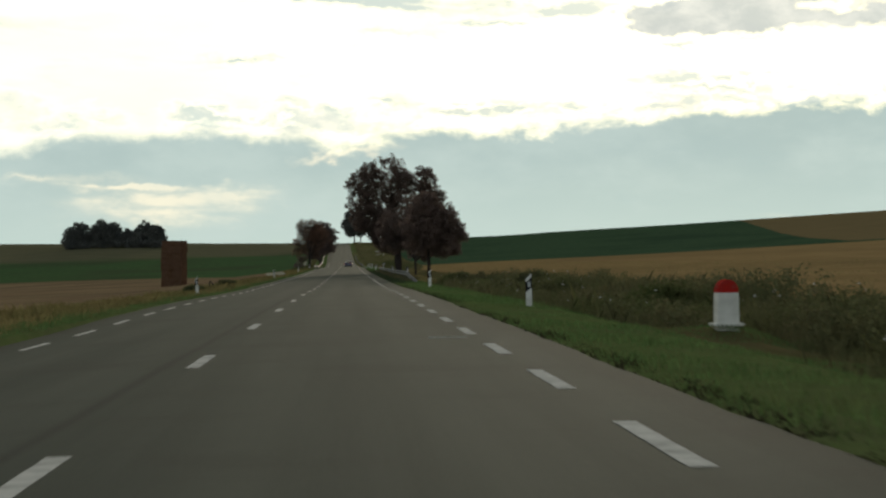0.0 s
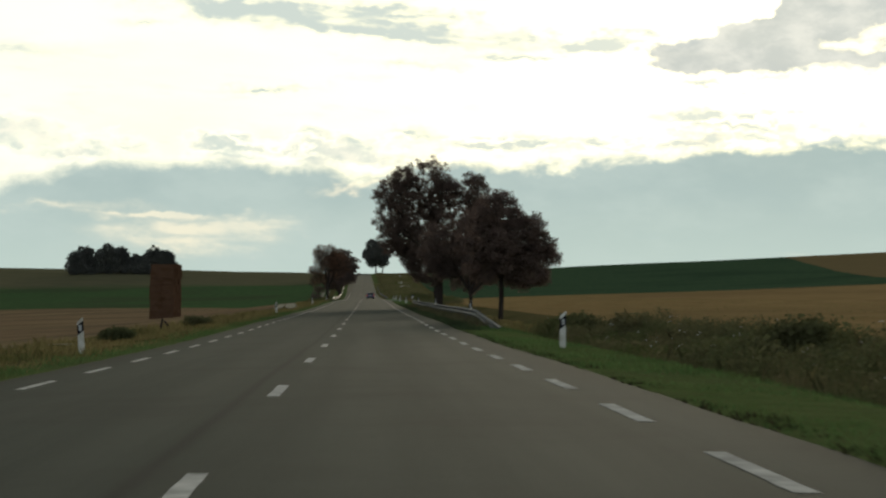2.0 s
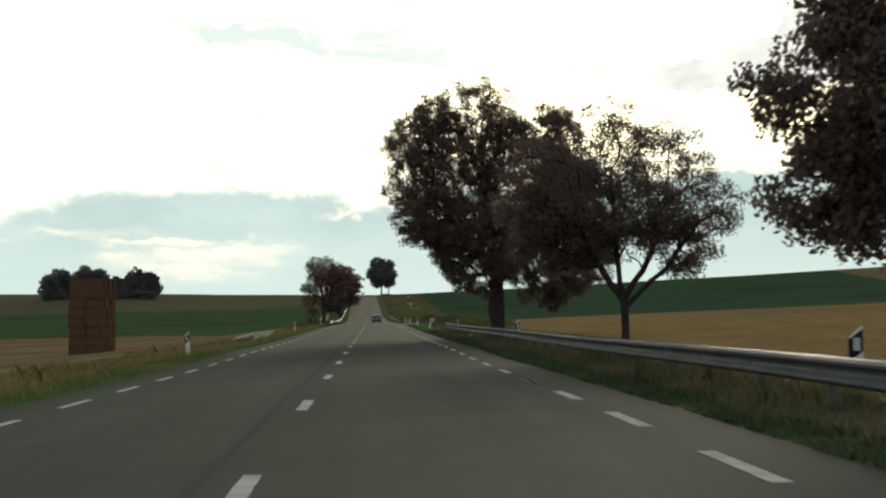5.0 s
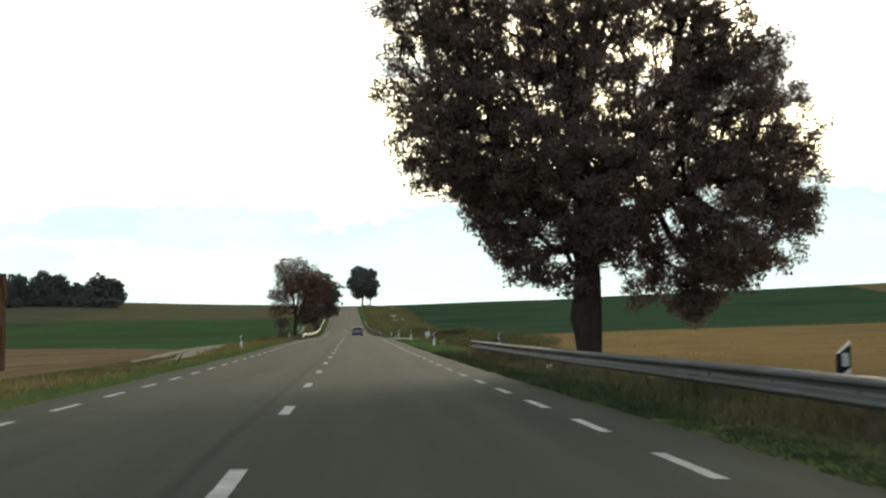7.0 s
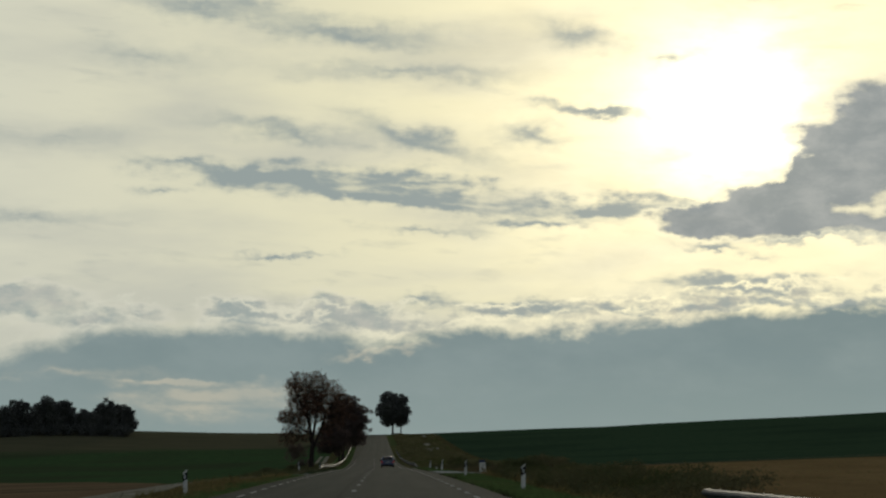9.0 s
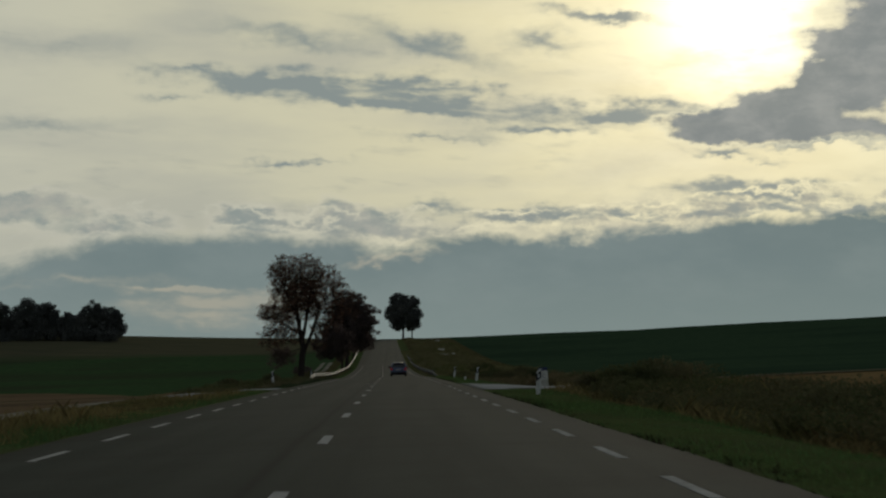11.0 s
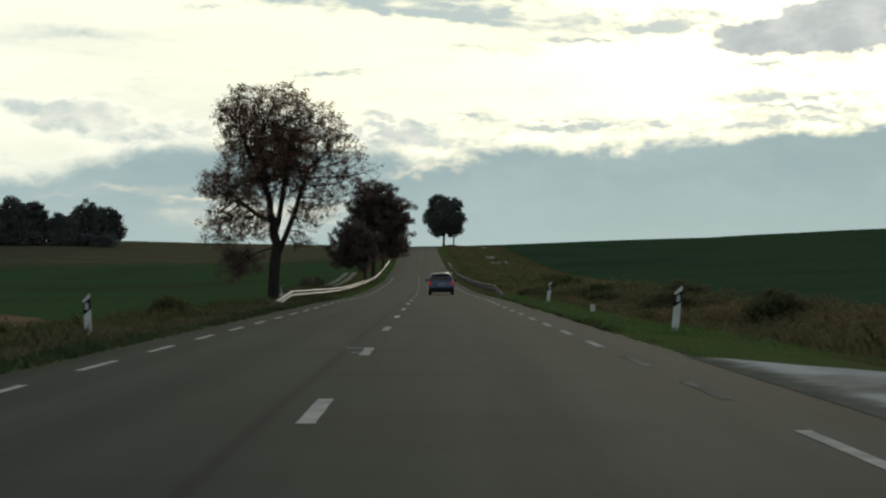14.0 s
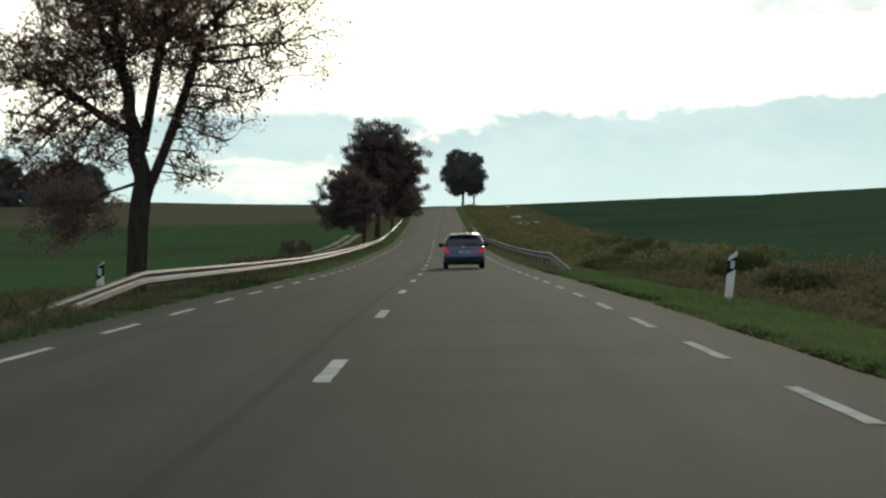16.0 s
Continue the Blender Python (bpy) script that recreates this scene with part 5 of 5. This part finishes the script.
def car(x, y):
    root = tagged(new("hatchback_car"), "blue-grey hatchback with lit brake lamps on the road", "car")
    root.matrix_basis = pose(x, y, float(surface_z(x, y)) + 0.004, math.degrees(math.atan(float(road_z(y + 2) - road_z(y - 2)) / 4)), -1.0, 0)

    def ring(yy, w, belly, sill, hip, deck, crown):
        half = [(0, belly), (w * 0.80, belly), (w * 0.96, sill), (w, sill + 0.14), (w * 1.0, hip - 0.12), (w * 0.965, hip), (w * 0.86, deck), (w * 0.45, deck + crown * 0.8), (0, deck + crown)]
        return [(-a, yy, b) for a, b in half[::-1]] + [(a, yy, b) for a, b in half[1:]]
    body = [ring(-2.00, 0.70, 0.36, 0.45, 0.70, 0.78, 0.0), ring(-1.97, 0.80, 0.30, 0.42, 0.80, 0.90, 0.01), ring(-1.86, 0.845, 0.24, 0.34, 0.88, 0.97, 0.01), ring(-1.60, 0.86, 0.20, 0.28, 0.92, 0.98, 0.0),
            ring(-0.8, 0.86, 0.19, 0.26, 0.92, 0.96, 0.0), ring(0.2, 0.86, 0.19, 0.26, 0.90, 0.94, 0.0), ring(0.9, 0.86, 0.19, 0.26, 0.87, 0.92, 0.02), ring(1.5, 0.84, 0.20, 0.28, 0.78, 0.84, 0.05), ring(1.85, 0.76, 0.24, 0.34, 0.66, 0.70, 0.04), ring(2.02, 0.58, 0.32, 0.40, 0.56, 0.60, 0.02)]
    part("body", loft(body), M_CAR, root, smooth=True)

    def cabin(yy, wb, wt, zb, zt):
        half = [(0, zb), (wb, zb), (wb * 0.35 + wt * 0.65, zb + (zt - zb) * 0.62), (wt, zt - 0.05), (wt * 0.86, zt), (0, zt + 0.03)]
        return [(-a, yy, b) for a, b in half[::-1]] + [(a, yy, b) for a, b in half[1:]]
    glass = [cabin(-1.93, 0.74, 0.70, 0.86, 0.98), cabin(-1.70, 0.78, 0.62, 0.92, 1.28), cabin(-1.52, 0.79, 0.575, 0.92, 1.415), cabin(-0.6, 0.80, 0.60, 0.92, 1.445), cabin(0.15, 0.80, 0.59, 0.92, 1.40), cabin(0.75, 0.80, 0.64, 0.90, 1.13), cabin(1.10, 0.78, 0.72, 0.86, 0.95)]
    part("cabin_glass", loft(glass), M_CARGLASS, root, "dark tinted windows", smooth=False)
    roof = bmesh.new()
    prev = None
    for yy, w, zt in ((-1.66, 0.60, 1.36), (-1.56, 0.60, 1.43), (-1.0, 0.615, 1.475), (-0.5, 0.615, 1.485), (0.0, 0.60, 1.46), (0.18, 0.585, 1.42)):
        row = [roof.verts.new(p) for p in ((-w, yy, zt - 0.085), (-w * 0.9, yy, zt - 0.01), (0, yy, zt + 0.015), (w * 0.9, yy, zt - 0.01), (w, yy, zt - 0.085))]
        if prev:
            for i in range(4):
                roof.faces.new((prev[i], prev[i + 1], row[i + 1], row[i]))
        prev = row
    bmesh.ops.solidify(roof, geom=roof.faces[:], thickness=0.02)
    part("roof", roof, M_CAR, root, smooth=True)
    for s in (-1, 1):
        part("rear_pillar", tube(bmesh.new(), [(s * 0.765, -1.90, 0.93), (s * 0.70, -1.72, 1.18), (s * 0.60, -1.56, 1.40)], [0.075, 0.07, 0.05], 8), M_CAR, root, smooth=True)
        part("centre_pillar", tube(bmesh.new(), [(s * 0.80, -0.55, 0.92), (s * 0.70, -0.55, 1.22), (s * 0.62, -0.55, 1.42)], [0.045, 0.04, 0.03], 6), M_TRIM, root)
        part("front_pillar", tube(bmesh.new(), [(s * 0.78, 0.98, 0.93), (s * 0.69, 0.55, 1.22), (s * 0.60, 0.16, 1.41)], [0.045, 0.04, 0.04], 8), M_CAR, root, smooth=True)
        lamp = bmesh.new()
        pts = [(0.845, 0.72), (0.845, 0.86), (0.80, 0.93), (0.74, 0.90), (0.62, 0.73), (0.53, 0.65), (0.72, 0.66)]
        f = [lamp.verts.new((s * a, -2.03 + 0.35 * max(0, a - 0.66), b)) for a, b in pts]
        g = [lamp.verts.new((s * a * 0.99, -1.80, b)) for a, b in pts]
        lamp.faces.new(f)
        lamp.faces.new(g[::-1])
        for i in range(len(pts)):
            lamp.faces.new((f[i], g[i], g[(i + 1) % len(pts)], f[(i + 1) % len(pts)]))
        bmesh.ops.recalc_face_normals(lamp, faces=lamp.faces[:])
        part("tail_lamp", lamp, M_LAMP, root, "lit red tail lamp")
        mir = bmesh.new()
        bmesh.ops.create_uvsphere(mir, u_segments=14, v_segments=8, radius=1.0, matrix=Matrix.LocRotScale((s * 0.96, 0.42, 0.98), None, (0.12, 0.08, 0.085)))
        part("wing_mirror", mir, M_TRIM, root, smooth=True)
        part("mirror_arm", boxed(min(s * 0.8, s * 0.92), max(s * 0.8, s * 0.92), 0.40, 0.46, 0.92, 0.96), M_TRIM, root)
        for yy in (-1.28, 1.26):
            wheel = tagged(new("wheel"))
            wheel.parent = root
            wheel.location = (s * 0.755, yy, 0.30)
            tyre = bmesh.new()
            prof = [(-0.095, 0.20), (-0.10, 0.27), (-0.075, 0.30), (0.075, 0.30), (0.10, 0.27), (0.095, 0.20)]
            rings = [[tyre.verts.new((a, r * math.cos(6.28319 * i / 24), r * math.sin(6.28319 * i / 24))) for a, r in prof] for i in range(24)]
            for i in range(24):
                p, q = rings[i], rings[(i + 1) % 24]
                for j in range(6):
                    tyre.faces.new((p[j], p[(j + 1) % 6], q[(j + 1) % 6], q[j]))
            part("tyre", tyre, M_RUBBER, wheel, smooth=True)
            rim = bmesh.new()
            bmesh.ops.create_cone(rim, cap_ends=True, segments=20, radius1=0.20, radius2=0.17, depth=0.17, matrix=pose(0, 0, 0, 0, 90 * s, 0))
            part("rim", rim, M_CHROME, wheel)
    part("rear_window", loft([[(-0.60, -1.945, 1.00), (0, -1.965, 1.00), (0.60, -1.945, 1.00)], [(-0.58, -1.80, 1.20), (0, -1.82, 1.20), (0.58, -1.80, 1.20)], [(-0.52, -1.655, 1.38), (0, -1.67, 1.385), (0.52, -1.655, 1.38)]], close=False), M_CARGLASS, root)
    lip = bmesh.new()
    for yy, zz in ((-1.84, 1.395), (-1.70, 1.432), (-1.55, 1.452)):
        for a in range(9):
            u = a / 4 - 1
            lip.verts.new((u * 0.56, yy + 0.05 * u * u, zz - 0.05 * u * u))
    lip.verts.ensure_lookup_table()
    for i in range(2):
        for a in range(8):
            lip.faces.new([lip.verts[j] for j in (i * 9 + a, i * 9 + a + 1, i * 9 + a + 10, i * 9 + a + 9)])
    bmesh.ops.solidify(lip, geom=lip.faces[:], thickness=0.03)
    part("roof_spoiler", lip, M_CAR, root, smooth=True)
    part("lower_bumper", boxed(-0.80, 0.80, -2.035, -1.80, 0.27, 0.43, bevel=0.03), M_TRIM, root, "dark lower bumper")
    part("bumper_strip", boxed(-0.82, 0.82, -2.03, -1.85, 0.44, 0.58, bevel=0.04), M_CAR, root)
    part("tailgate_handle", boxed(-0.30, 0.30, -2.012, -1.98, 0.785, 0.805, bevel=0.004), M_TRIM, root)
    plate = part("number_plate", boxed(-0.26, 0.26, -2.022, -1.985, 0.645, 0.755, bevel=0.004), M_PLATE, root)
    for a, b in ((-0.17, -0.06), (-0.03, 0.09), (0.13, 0.21)):
        part("plain_bar", boxed(a, b, -2.026, -2.0225, 0.675, 0.725), M_TRIM, plate)
    part("blue_end", boxed(-0.257, -0.215, -2.026, -2.0225, 0.65, 0.75), M_BLUE, plate)
    part("badge", boxed(-0.035, 0.035, -2.005, -1.955, 0.86, 0.93, bevel=0.01), M_CHROME, root)
    part("wiper", tube(bmesh.new(), [(0.02, -1.985, 0.99), (0.2, -1.96, 1.03), (0.46, -1.945, 1.03)], [0.02, 0.014, 0.01], 6), M_TRIM, root)
    part("roof_aerial", tube(bmesh.new(), [(0, -1.45, 1.46), (0.0, -1.50, 1.55), (-0.02, -1.62, 1.78)], [0.018, 0.008, 0.004], 6), M_TRIM, root)
    part("exhaust", tube(bmesh.new(), [(-0.45, -1.7, 0.24), (-0.45, -2.03, 0.24)], [0.03, 0.03], 10), M_CHROME, root)
    part("underbody", boxed(-0.66, 0.66, -1.75, 1.7, 0.16, 0.30), M_TRIM, root)
    return root


car(1.62, 492.0)


# ------------------------------------------------------------------ grass, weeds and shrubs
def blades(name, label, u0, u1, y0, y1, count, h0, h1, width, mat, seed, clump=0.0, lean=0.35, edge=1.0, tall=None, keep_clear=True):
    """Grass of thin tapered blades over a strip beside the road."""
    rng = np.random.default_rng(seed)
    if clump:
        n = max(1, count // 14)
        cu, cy = u0 + (u1 - u0) * rng.random(n) ** edge, y0 + (y1 - y0) * rng.random(n)
        u = np.repeat(cu, 14) + rng.normal(size=n * 14) * clump
        y = np.repeat(cy, 14) + rng.normal(size=n * 14) * clump
        hs = np.repeat(0.5 + 0.8 * rng.random(n), 14)
    else:
        u, y = u0 + (u1 - u0) * rng.random(count) ** edge, y0 + (y1 - y0) * rng.random(count)
        hs = np.ones(count)
    u = np.where((u > EDGE_L) & (u < EDGE_R), np.where(u > 0, EDGE_R + 0.02, EDGE_L - 0.02), u)
    keep = np.ones(len(u), bool)
    keep &= ~((u > 4) & (y > 352 + 3.0 * np.clip(u - 4.6, 0, 5)) & (y < 383 - 1.0 * np.clip(u - 4.6, 0, 6)))
    keep &= ~((u < -4) & (y > np.where(u > -6.6, 373.6, 365.5)) & (y < 380.0))
    if keep_clear:
        keep &= ~((np.abs(u - 7.9) < 1.0) & (y > 22) & (y < 32.5))
    keep &= ~((np.abs(u - 8.3) < 1.2) & (y > 364) & (y < 379))
    u, y, hs = u[keep], y[keep], hs[keep]
    x = u + road_x(y)
    z = ground_z(x, y) - 0.02
    n = len(x)
    patch = 0.65 + 0.5 * np.sin(y * 0.21 + u) * np.sin(y * 0.047 + 2) + 0.25 * np.sin(y * 0.9 + 2 * u)
    h = (h0 + (h1 - h0) * rng.random(n) ** 1.6) * hs * np.clip(patch, 0.35, 1.4)
    if tall is not None:
        h *= tall(u, y)
    a = rng.random(n) * 2 * math.pi
    wv = np.stack([np.cos(a), np.sin(a), np.zeros(n)], 1) * (width * (0.6 + 0.8 * rng.random(n)))[:, None]
    b = rng.random(n) * 2 * math.pi
    tip = np.stack([np.cos(b) * lean * h, np.sin(b) * lean * h, h], 1)
    p = np.stack([x, y, z], 1)
    midp = p + tip * 0.55 * np.array([0.6, 0.6, 1.05])
    quads = np.stack([p - wv, p + wv, midp + wv * 0.75, p + tip, midp - wv * 0.75], 1)
    ob = new(name, soup(name, quads, mat))
    return tagged(ob, label, "grass", kind="stuff")


blades("verge_grass", "short green verge grass along the asphalt", 4.44, 7.2, 0, 480, 175000, 0.05, 0.15, 0.008, M_GRASS, 1)
blades("verge_grass", "short green verge grass along the asphalt", -4.57, -5.8, 15, 384, 50000, 0.05, 0.20, 0.009, M_GRASS, 2)
blades("verge_grass", "dull olive verge grass beyond the dip", 4.45, 7.5, 480, 760, 16000, 0.08, 0.3, 0.03, M_BANK, 3)
blades("verge_grass", "short green verge grass beyond the dip", -4.45, -8.0, 480, 760, 16000, 0.08, 0.3, 0.03, M_GRASS, 4)
blades("edge_grass", "dark green grass along the asphalt past the track", -4.57, -5.4, 380, 480, 26000, 0.05, 0.20, 0.010, M_EDGEGRASS, 19, clump=0.10, lean=0.6)
blades("edge_grass", "brown-green grass before the guardrail ramp", -5.1, -6.6, 380, 480, 26000, 0.08, 0.30, 0.010, M_RAILGRASS, 20, clump=0.12, lean=0.6)
blades("edge_weeds", "ragged low weeds at the asphalt edge", 4.46, 4.72, 5, 480, 36000, 0.03, 0.10, 0.010, M_EDGE, 5, clump=0.09, lean=0.7, tall=lambda u, y: np.where(y > 380, 0.5, 1.0))
blades("edge_weeds", "brown litter and low weeds along the asphalt past the track", 4.45, 4.74, 384, 480, 16000, 0.03, 0.09, 0.011, M_EDGE, 21, clump=0.09, lean=0.8)
blades("ditch_weeds", "tall brown and green weeds filling the ditch", 7.2, 12.3, 5, 130, 90000, 0.15, 0.70, 0.006, M_WEED, 6, clump=0.22, lean=0.45)


def leafy_weeds(label, u0, u1, y0, y1, count, h, seed, mat, per=26, size=0.045):
    """Broad-leaved weeds: low heaps of small leaves."""
    rng = np.random.default_rng(seed)
    u, y = u0 + (u1 - u0) * rng.random(count), y0 + (y1 - y0) * rng.random(count)
    ok = ~((np.abs(u - 7.9) < 1.2) & (y > 20) & (y < 33)) & ~((u > 4) & (y > 350) & (y < 384))
    u, y = u[ok], y[ok]
    x = u + road_x(y)
    lump = np.clip(0.55 + 0.6 * np.sin(y * 0.31 + u * 0.8) * np.sin(y * 0.083 + 1.0), 0.15, 1.2)
    c = np.stack([x, y, ground_z(x, y) + h * lump * (0.25 + 0.75 * rng.random(len(u)))], 1)
    ob = new("leafy_weeds", leaves_mesh("leafy_weeds", c, per, 0.13, size, mat, rng, droop=0.0))
    return tagged(ob, label, "weeds", kind="stuff")


leafy_weeds("bushy olive weeds in the roadside ditch", 7.3, 12.3, 5, 125, 3600, 0.62, 61, M_WEED)
leafy_weeds("bushy brown weeds in the ditch past the track", 7.8, 12.3, 388, 500, 3000, 0.5, 62, M_BROWNWEED)
leafy_weeds("low weeds on the bank past the dip", 7.4, 17.0, 500, 800, 3000, 0.55, 63, M_BANK, 14, 0.11)
leafy_weeds("bushy dark weeds before the farm track", 7.6, 12.5, 285, 362, 2400, 0.75, 66, M_WEED)
leafy_weeds("bushy weeds behind the guardrail", 6.4, 8.5, 128, 262, 1300, 0.3, 64, M_DRY)
leafy_weeds("low brown weeds behind the verge", -6.4, -9.5, 378, 470, 1100, 0.3, 65, M_WEED)
blades("ditch_weeds", "low dry weeds behind the guardrail", 6.6, 9.0, 125, 300, 30000, 0.10, 0.35, 0.012, M_DRY, 7, clump=0.18, lean=0.7)
blades("ditch_weeds", "brown weeds filling the ditch past the track", 7.6, 12.5, 385, 500, 60000, 0.12, 0.46, 0.011, M_BROWNWEED, 8, clump=0.22, lean=0.8)
blades("ditch_weeds", "brown weeds before the track", 7.2, 11.0, 258, 362, 26000, 0.12, 0.5, 0.013, M_DRY, 9, clump=0.2, lean=0.8)
blades("bank_weeds", "rough brown weeds on the rising bank", 7.0, 19.0, 500, 860, 40000, 0.2, 0.5, 0.04, M_BANK, 10, clump=0.35, lean=0.8)
blades("dry_verge", "dry yellow grass behind the verge", -5.1, -9.6, 20, 366, 88000, 0.08, 0.36, 0.010, M_DRY, 11, clump=0.16, lean=0.6,
       tall=lambda u, y: np.where((y > 232) & (u < track_x(y) + 1.5), 0.15, 1.0))
blades("dry_verge", "weedy grass behind the verge past the track", -6.2, -10.0, 380, 520, 34000, 0.10, 0.40, 0.012, M_WEED, 12, clump=0.16, lean=0.7)
blades("verge_grass", "short grass round the milestone", 7.0, 9.4, 18, 34, 16000, 0.04, 0.11, 0.006, M_GRASS, 17, keep_clear=False)
blades("rail_weeds", "tall brown grass growing under the guardrail", 5.75, 6.7, 134, 262, 56000, 0.22, 0.46, 0.009, M_RAILGRASS, 14, clump=0.12, lean=0.35)
blades("rail_weeds", "brown-green grass in front of the guardrail", 5.05, 5.8, 128, 262, 26000, 0.10, 0.32, 0.008, M_RAILGRASS, 15, clump=0.12, lean=0.5)
blades("edge_grass", "thick dark green grass lapping over the asphalt edge", 4.47, 5.20, 122, 266, 52000, 0.08, 0.22, 0.010, M_EDGEGRASS, 18, clump=0.10, lean=0.6)
blades("rail_weeds", "dark grass growing under the guardrail", -5.2, -6.6, 440, 620, 34000, 0.12, 0.36, 0.012, M_WEED, 16, clump=0.12, lean=0.5)
blades("stubble_stalks", "pale cut stubble along the field edge", 12.0, 34.0, 40, 366, 60000, 0.04, 0.12, 0.012, M_DRY, 13)


def shrub(x, y, r, h, seed, mat=M_WEED, label="dark leafy shrub in the ditch"):
    rng = np.random.default_rng(seed)
    n = 60
    pts = rng.normal(size=(n, 3))
    pts /= np.linalg.norm(pts, axis=1)[:, None]
    pts *= (0.3 + 0.7 * rng.random(n) ** 0.5)[:, None] * np.array([r, r, h / 2])
    pts[:, 2] = np.abs(pts[:, 2] + h * 0.35)
    root = tagged(new("shrub"), label, "shrub", "roadside shrubs")
    root.location = (x, y, gz(x, y) - 0.05)
    bm = bmesh.new()
    for p in pts[::5]:
        tube(bm, [(0, 0, 0), (p[0] * 0.4, p[1] * 0.4, p[2] * 0.6), tuple(p * 0.9)], [0.018, 0.011, 0.004], 4, cap=False)
    part("stems", bm, M_BARK, root)
    part("foliage", leaves_mesh("foliage", pts, 70, 0.17, 0.062, mat, rng), None, root)


for i, (x, y, r, h) in enumerate(((9.3, 68.0, 0.9, 1.2), (8.6, 88.0, 0.7, 1.0), (10.5, 92.0, 0.8, 1.4), (9.6, 47.0, 0.9, 1.1), (9.8, 116, 1.0, 1.3), (8.5, 119.5, 1.0, 1.5), (9.0, 123.0, 1.1, 1.4), (8.8, 131, 0.8, 0.9), (10.2, 410.0, 0.8, 1.3), (9.5, 428.0, 0.9, 1.5),
                                  (11.5, 440.0, 1.0, 1.3), (9.8, 458.0, 0.9, 1.1), (10.8, 474.0, 1.1, 1.2), (8.5, 502.0, 1.3, 1.2), (-7.7, 422.5, 0.5, 1.0), (-8.6, 505.0, 1.4, 1.2), (-8.6, 398.0, 0.6, 0.7), (-8.4, 527.0, 1.4, 1.0), (-7.5, 150.0, 0.6, 0.6), (10.0, 22.5, 0.9, 1.0), (12.0, 520.0, 1.8, 1.6),
                                  (-7.65, 119.2, 0.4, 0.55), (8.7, 265, 0.8, 0.8), (9.2, 347.0, 1.2, 1.5), (10.6, 351.0, 1.3, 1.6), (9.0, 354.5, 1.0, 1.1), (11.8, 358.0, 1.2, 1.4), (13.5, 560.0, 2.0, 1.5))):
    shrub(x, y, r * 1.1, h * 0.8, 100 + i, M_WEED, "low olive shrub among the roadside weeds")
shrub(-12.8, 587.0, 1.6, 1.5, 140, M_LEAF_ROW, "dark round shrub beside the rutted track")
_rng = np.random.default_rng(77)
_n = 110
_u, _y = 7.2 + 3.8 * _rng.random(_n), 6 + 115 * _rng.random(_n)
_z = ground_z(_u, _y) + 0.35 + 0.5 * _rng.random(_n)
_c = np.stack([_u, _y, _z], 1)
tagged(new("wild_flowers", leaves_mesh("wild_flowers", _c, 4, 0.02, 0.022, M_PAINT, _rng)), "small white wild flower heads among the weeds", "flowers", kind="stuff")

# ------------------------------------------------------------------ road markings
def dash_mesh(name, w, length, mat, seed):
    """A painted dash with slightly ragged sides."""
    rng = random.Random(seed)
    n = 6
    verts, faces = [], []
    for j in range(n + 1):
        y = length * j / n
        a, b = -w / 2 + rng.uniform(-0.006, 0.006), w / 2 + rng.uniform(-0.006, 0.006)
        verts += [(a, y, 0), (b, y, 0), (a, y, -0.003), (b, y, -0.003)]
    for j in range(n):
        o = j * 4
        faces += [(o, o + 1, o + 5, o + 4), (o + 1, o + 3, o + 7, o + 5), (o + 2, o, o + 4, o + 6)]
    return mesh_from(name, verts, faces, mat)


def dashes(u, first, period, last, width, skip=(), worn=()):
    kinds = [dash_mesh("dash", width, 3.0, M_PAINT, s) for s in range(3)]
    old = dash_mesh("dash", width, 3.0, M_WORN, 9)
    y, i = first, 0
    while y < last:
        if not any(a < y < b for a, b in skip):
            z0, z1 = float(surface_z(u, y)), float(surface_z(u, y + 3))
            c = float(road_x(y))
            turn = math.degrees(math.atan((float(road_x(y + 3)) - c) / 3.0))
            me = old if any(a < y < b for a, b in worn) else kinds[i % 3]
            part("dash", me, None, ROAD, at=pose(c + u, y, max((z0 + z1) / 2, float(surface_z(u, y + 1.5))) - (z1 - z0) / 2 + 0.005, math.degrees(math.atan((z1 - z0) / 3.0)), 0, -turn))
        y += period
        i += 1


dashes(0.0, 7.06 - 13 * 3, 13.0, 640.0, 0.145)
dashes(3.55, 8.47 - 6.5 * 6, 6.5, 158.0, 0.155)
dashes(3.55, 8.47 + 6.5 * 23, 6.5, 350.0, 0.12)
dashes(3.55, 9.56 + 6.5 * 53, 6.5, 640.0, 0.12, worn=((370, 384),))
dashes(-3.63, 11.54 - 6.5 * 6, 6.5, 640.0, 0.11)
for u0, u1, y, w in ((2.86, 3.42, 26.9, 0.09), (-0.36, 0.0, 386.9, 0.09), (-0.22, 0.0, 385.0, 0.08)):
    part("cross_mark", boxed(u0, u1, y - w / 2, y + w / 2, float(surface_z(u0, y)) - 0.002, float(surface_z(u1, y)) + 0.008), M_PAINT, ROAD)
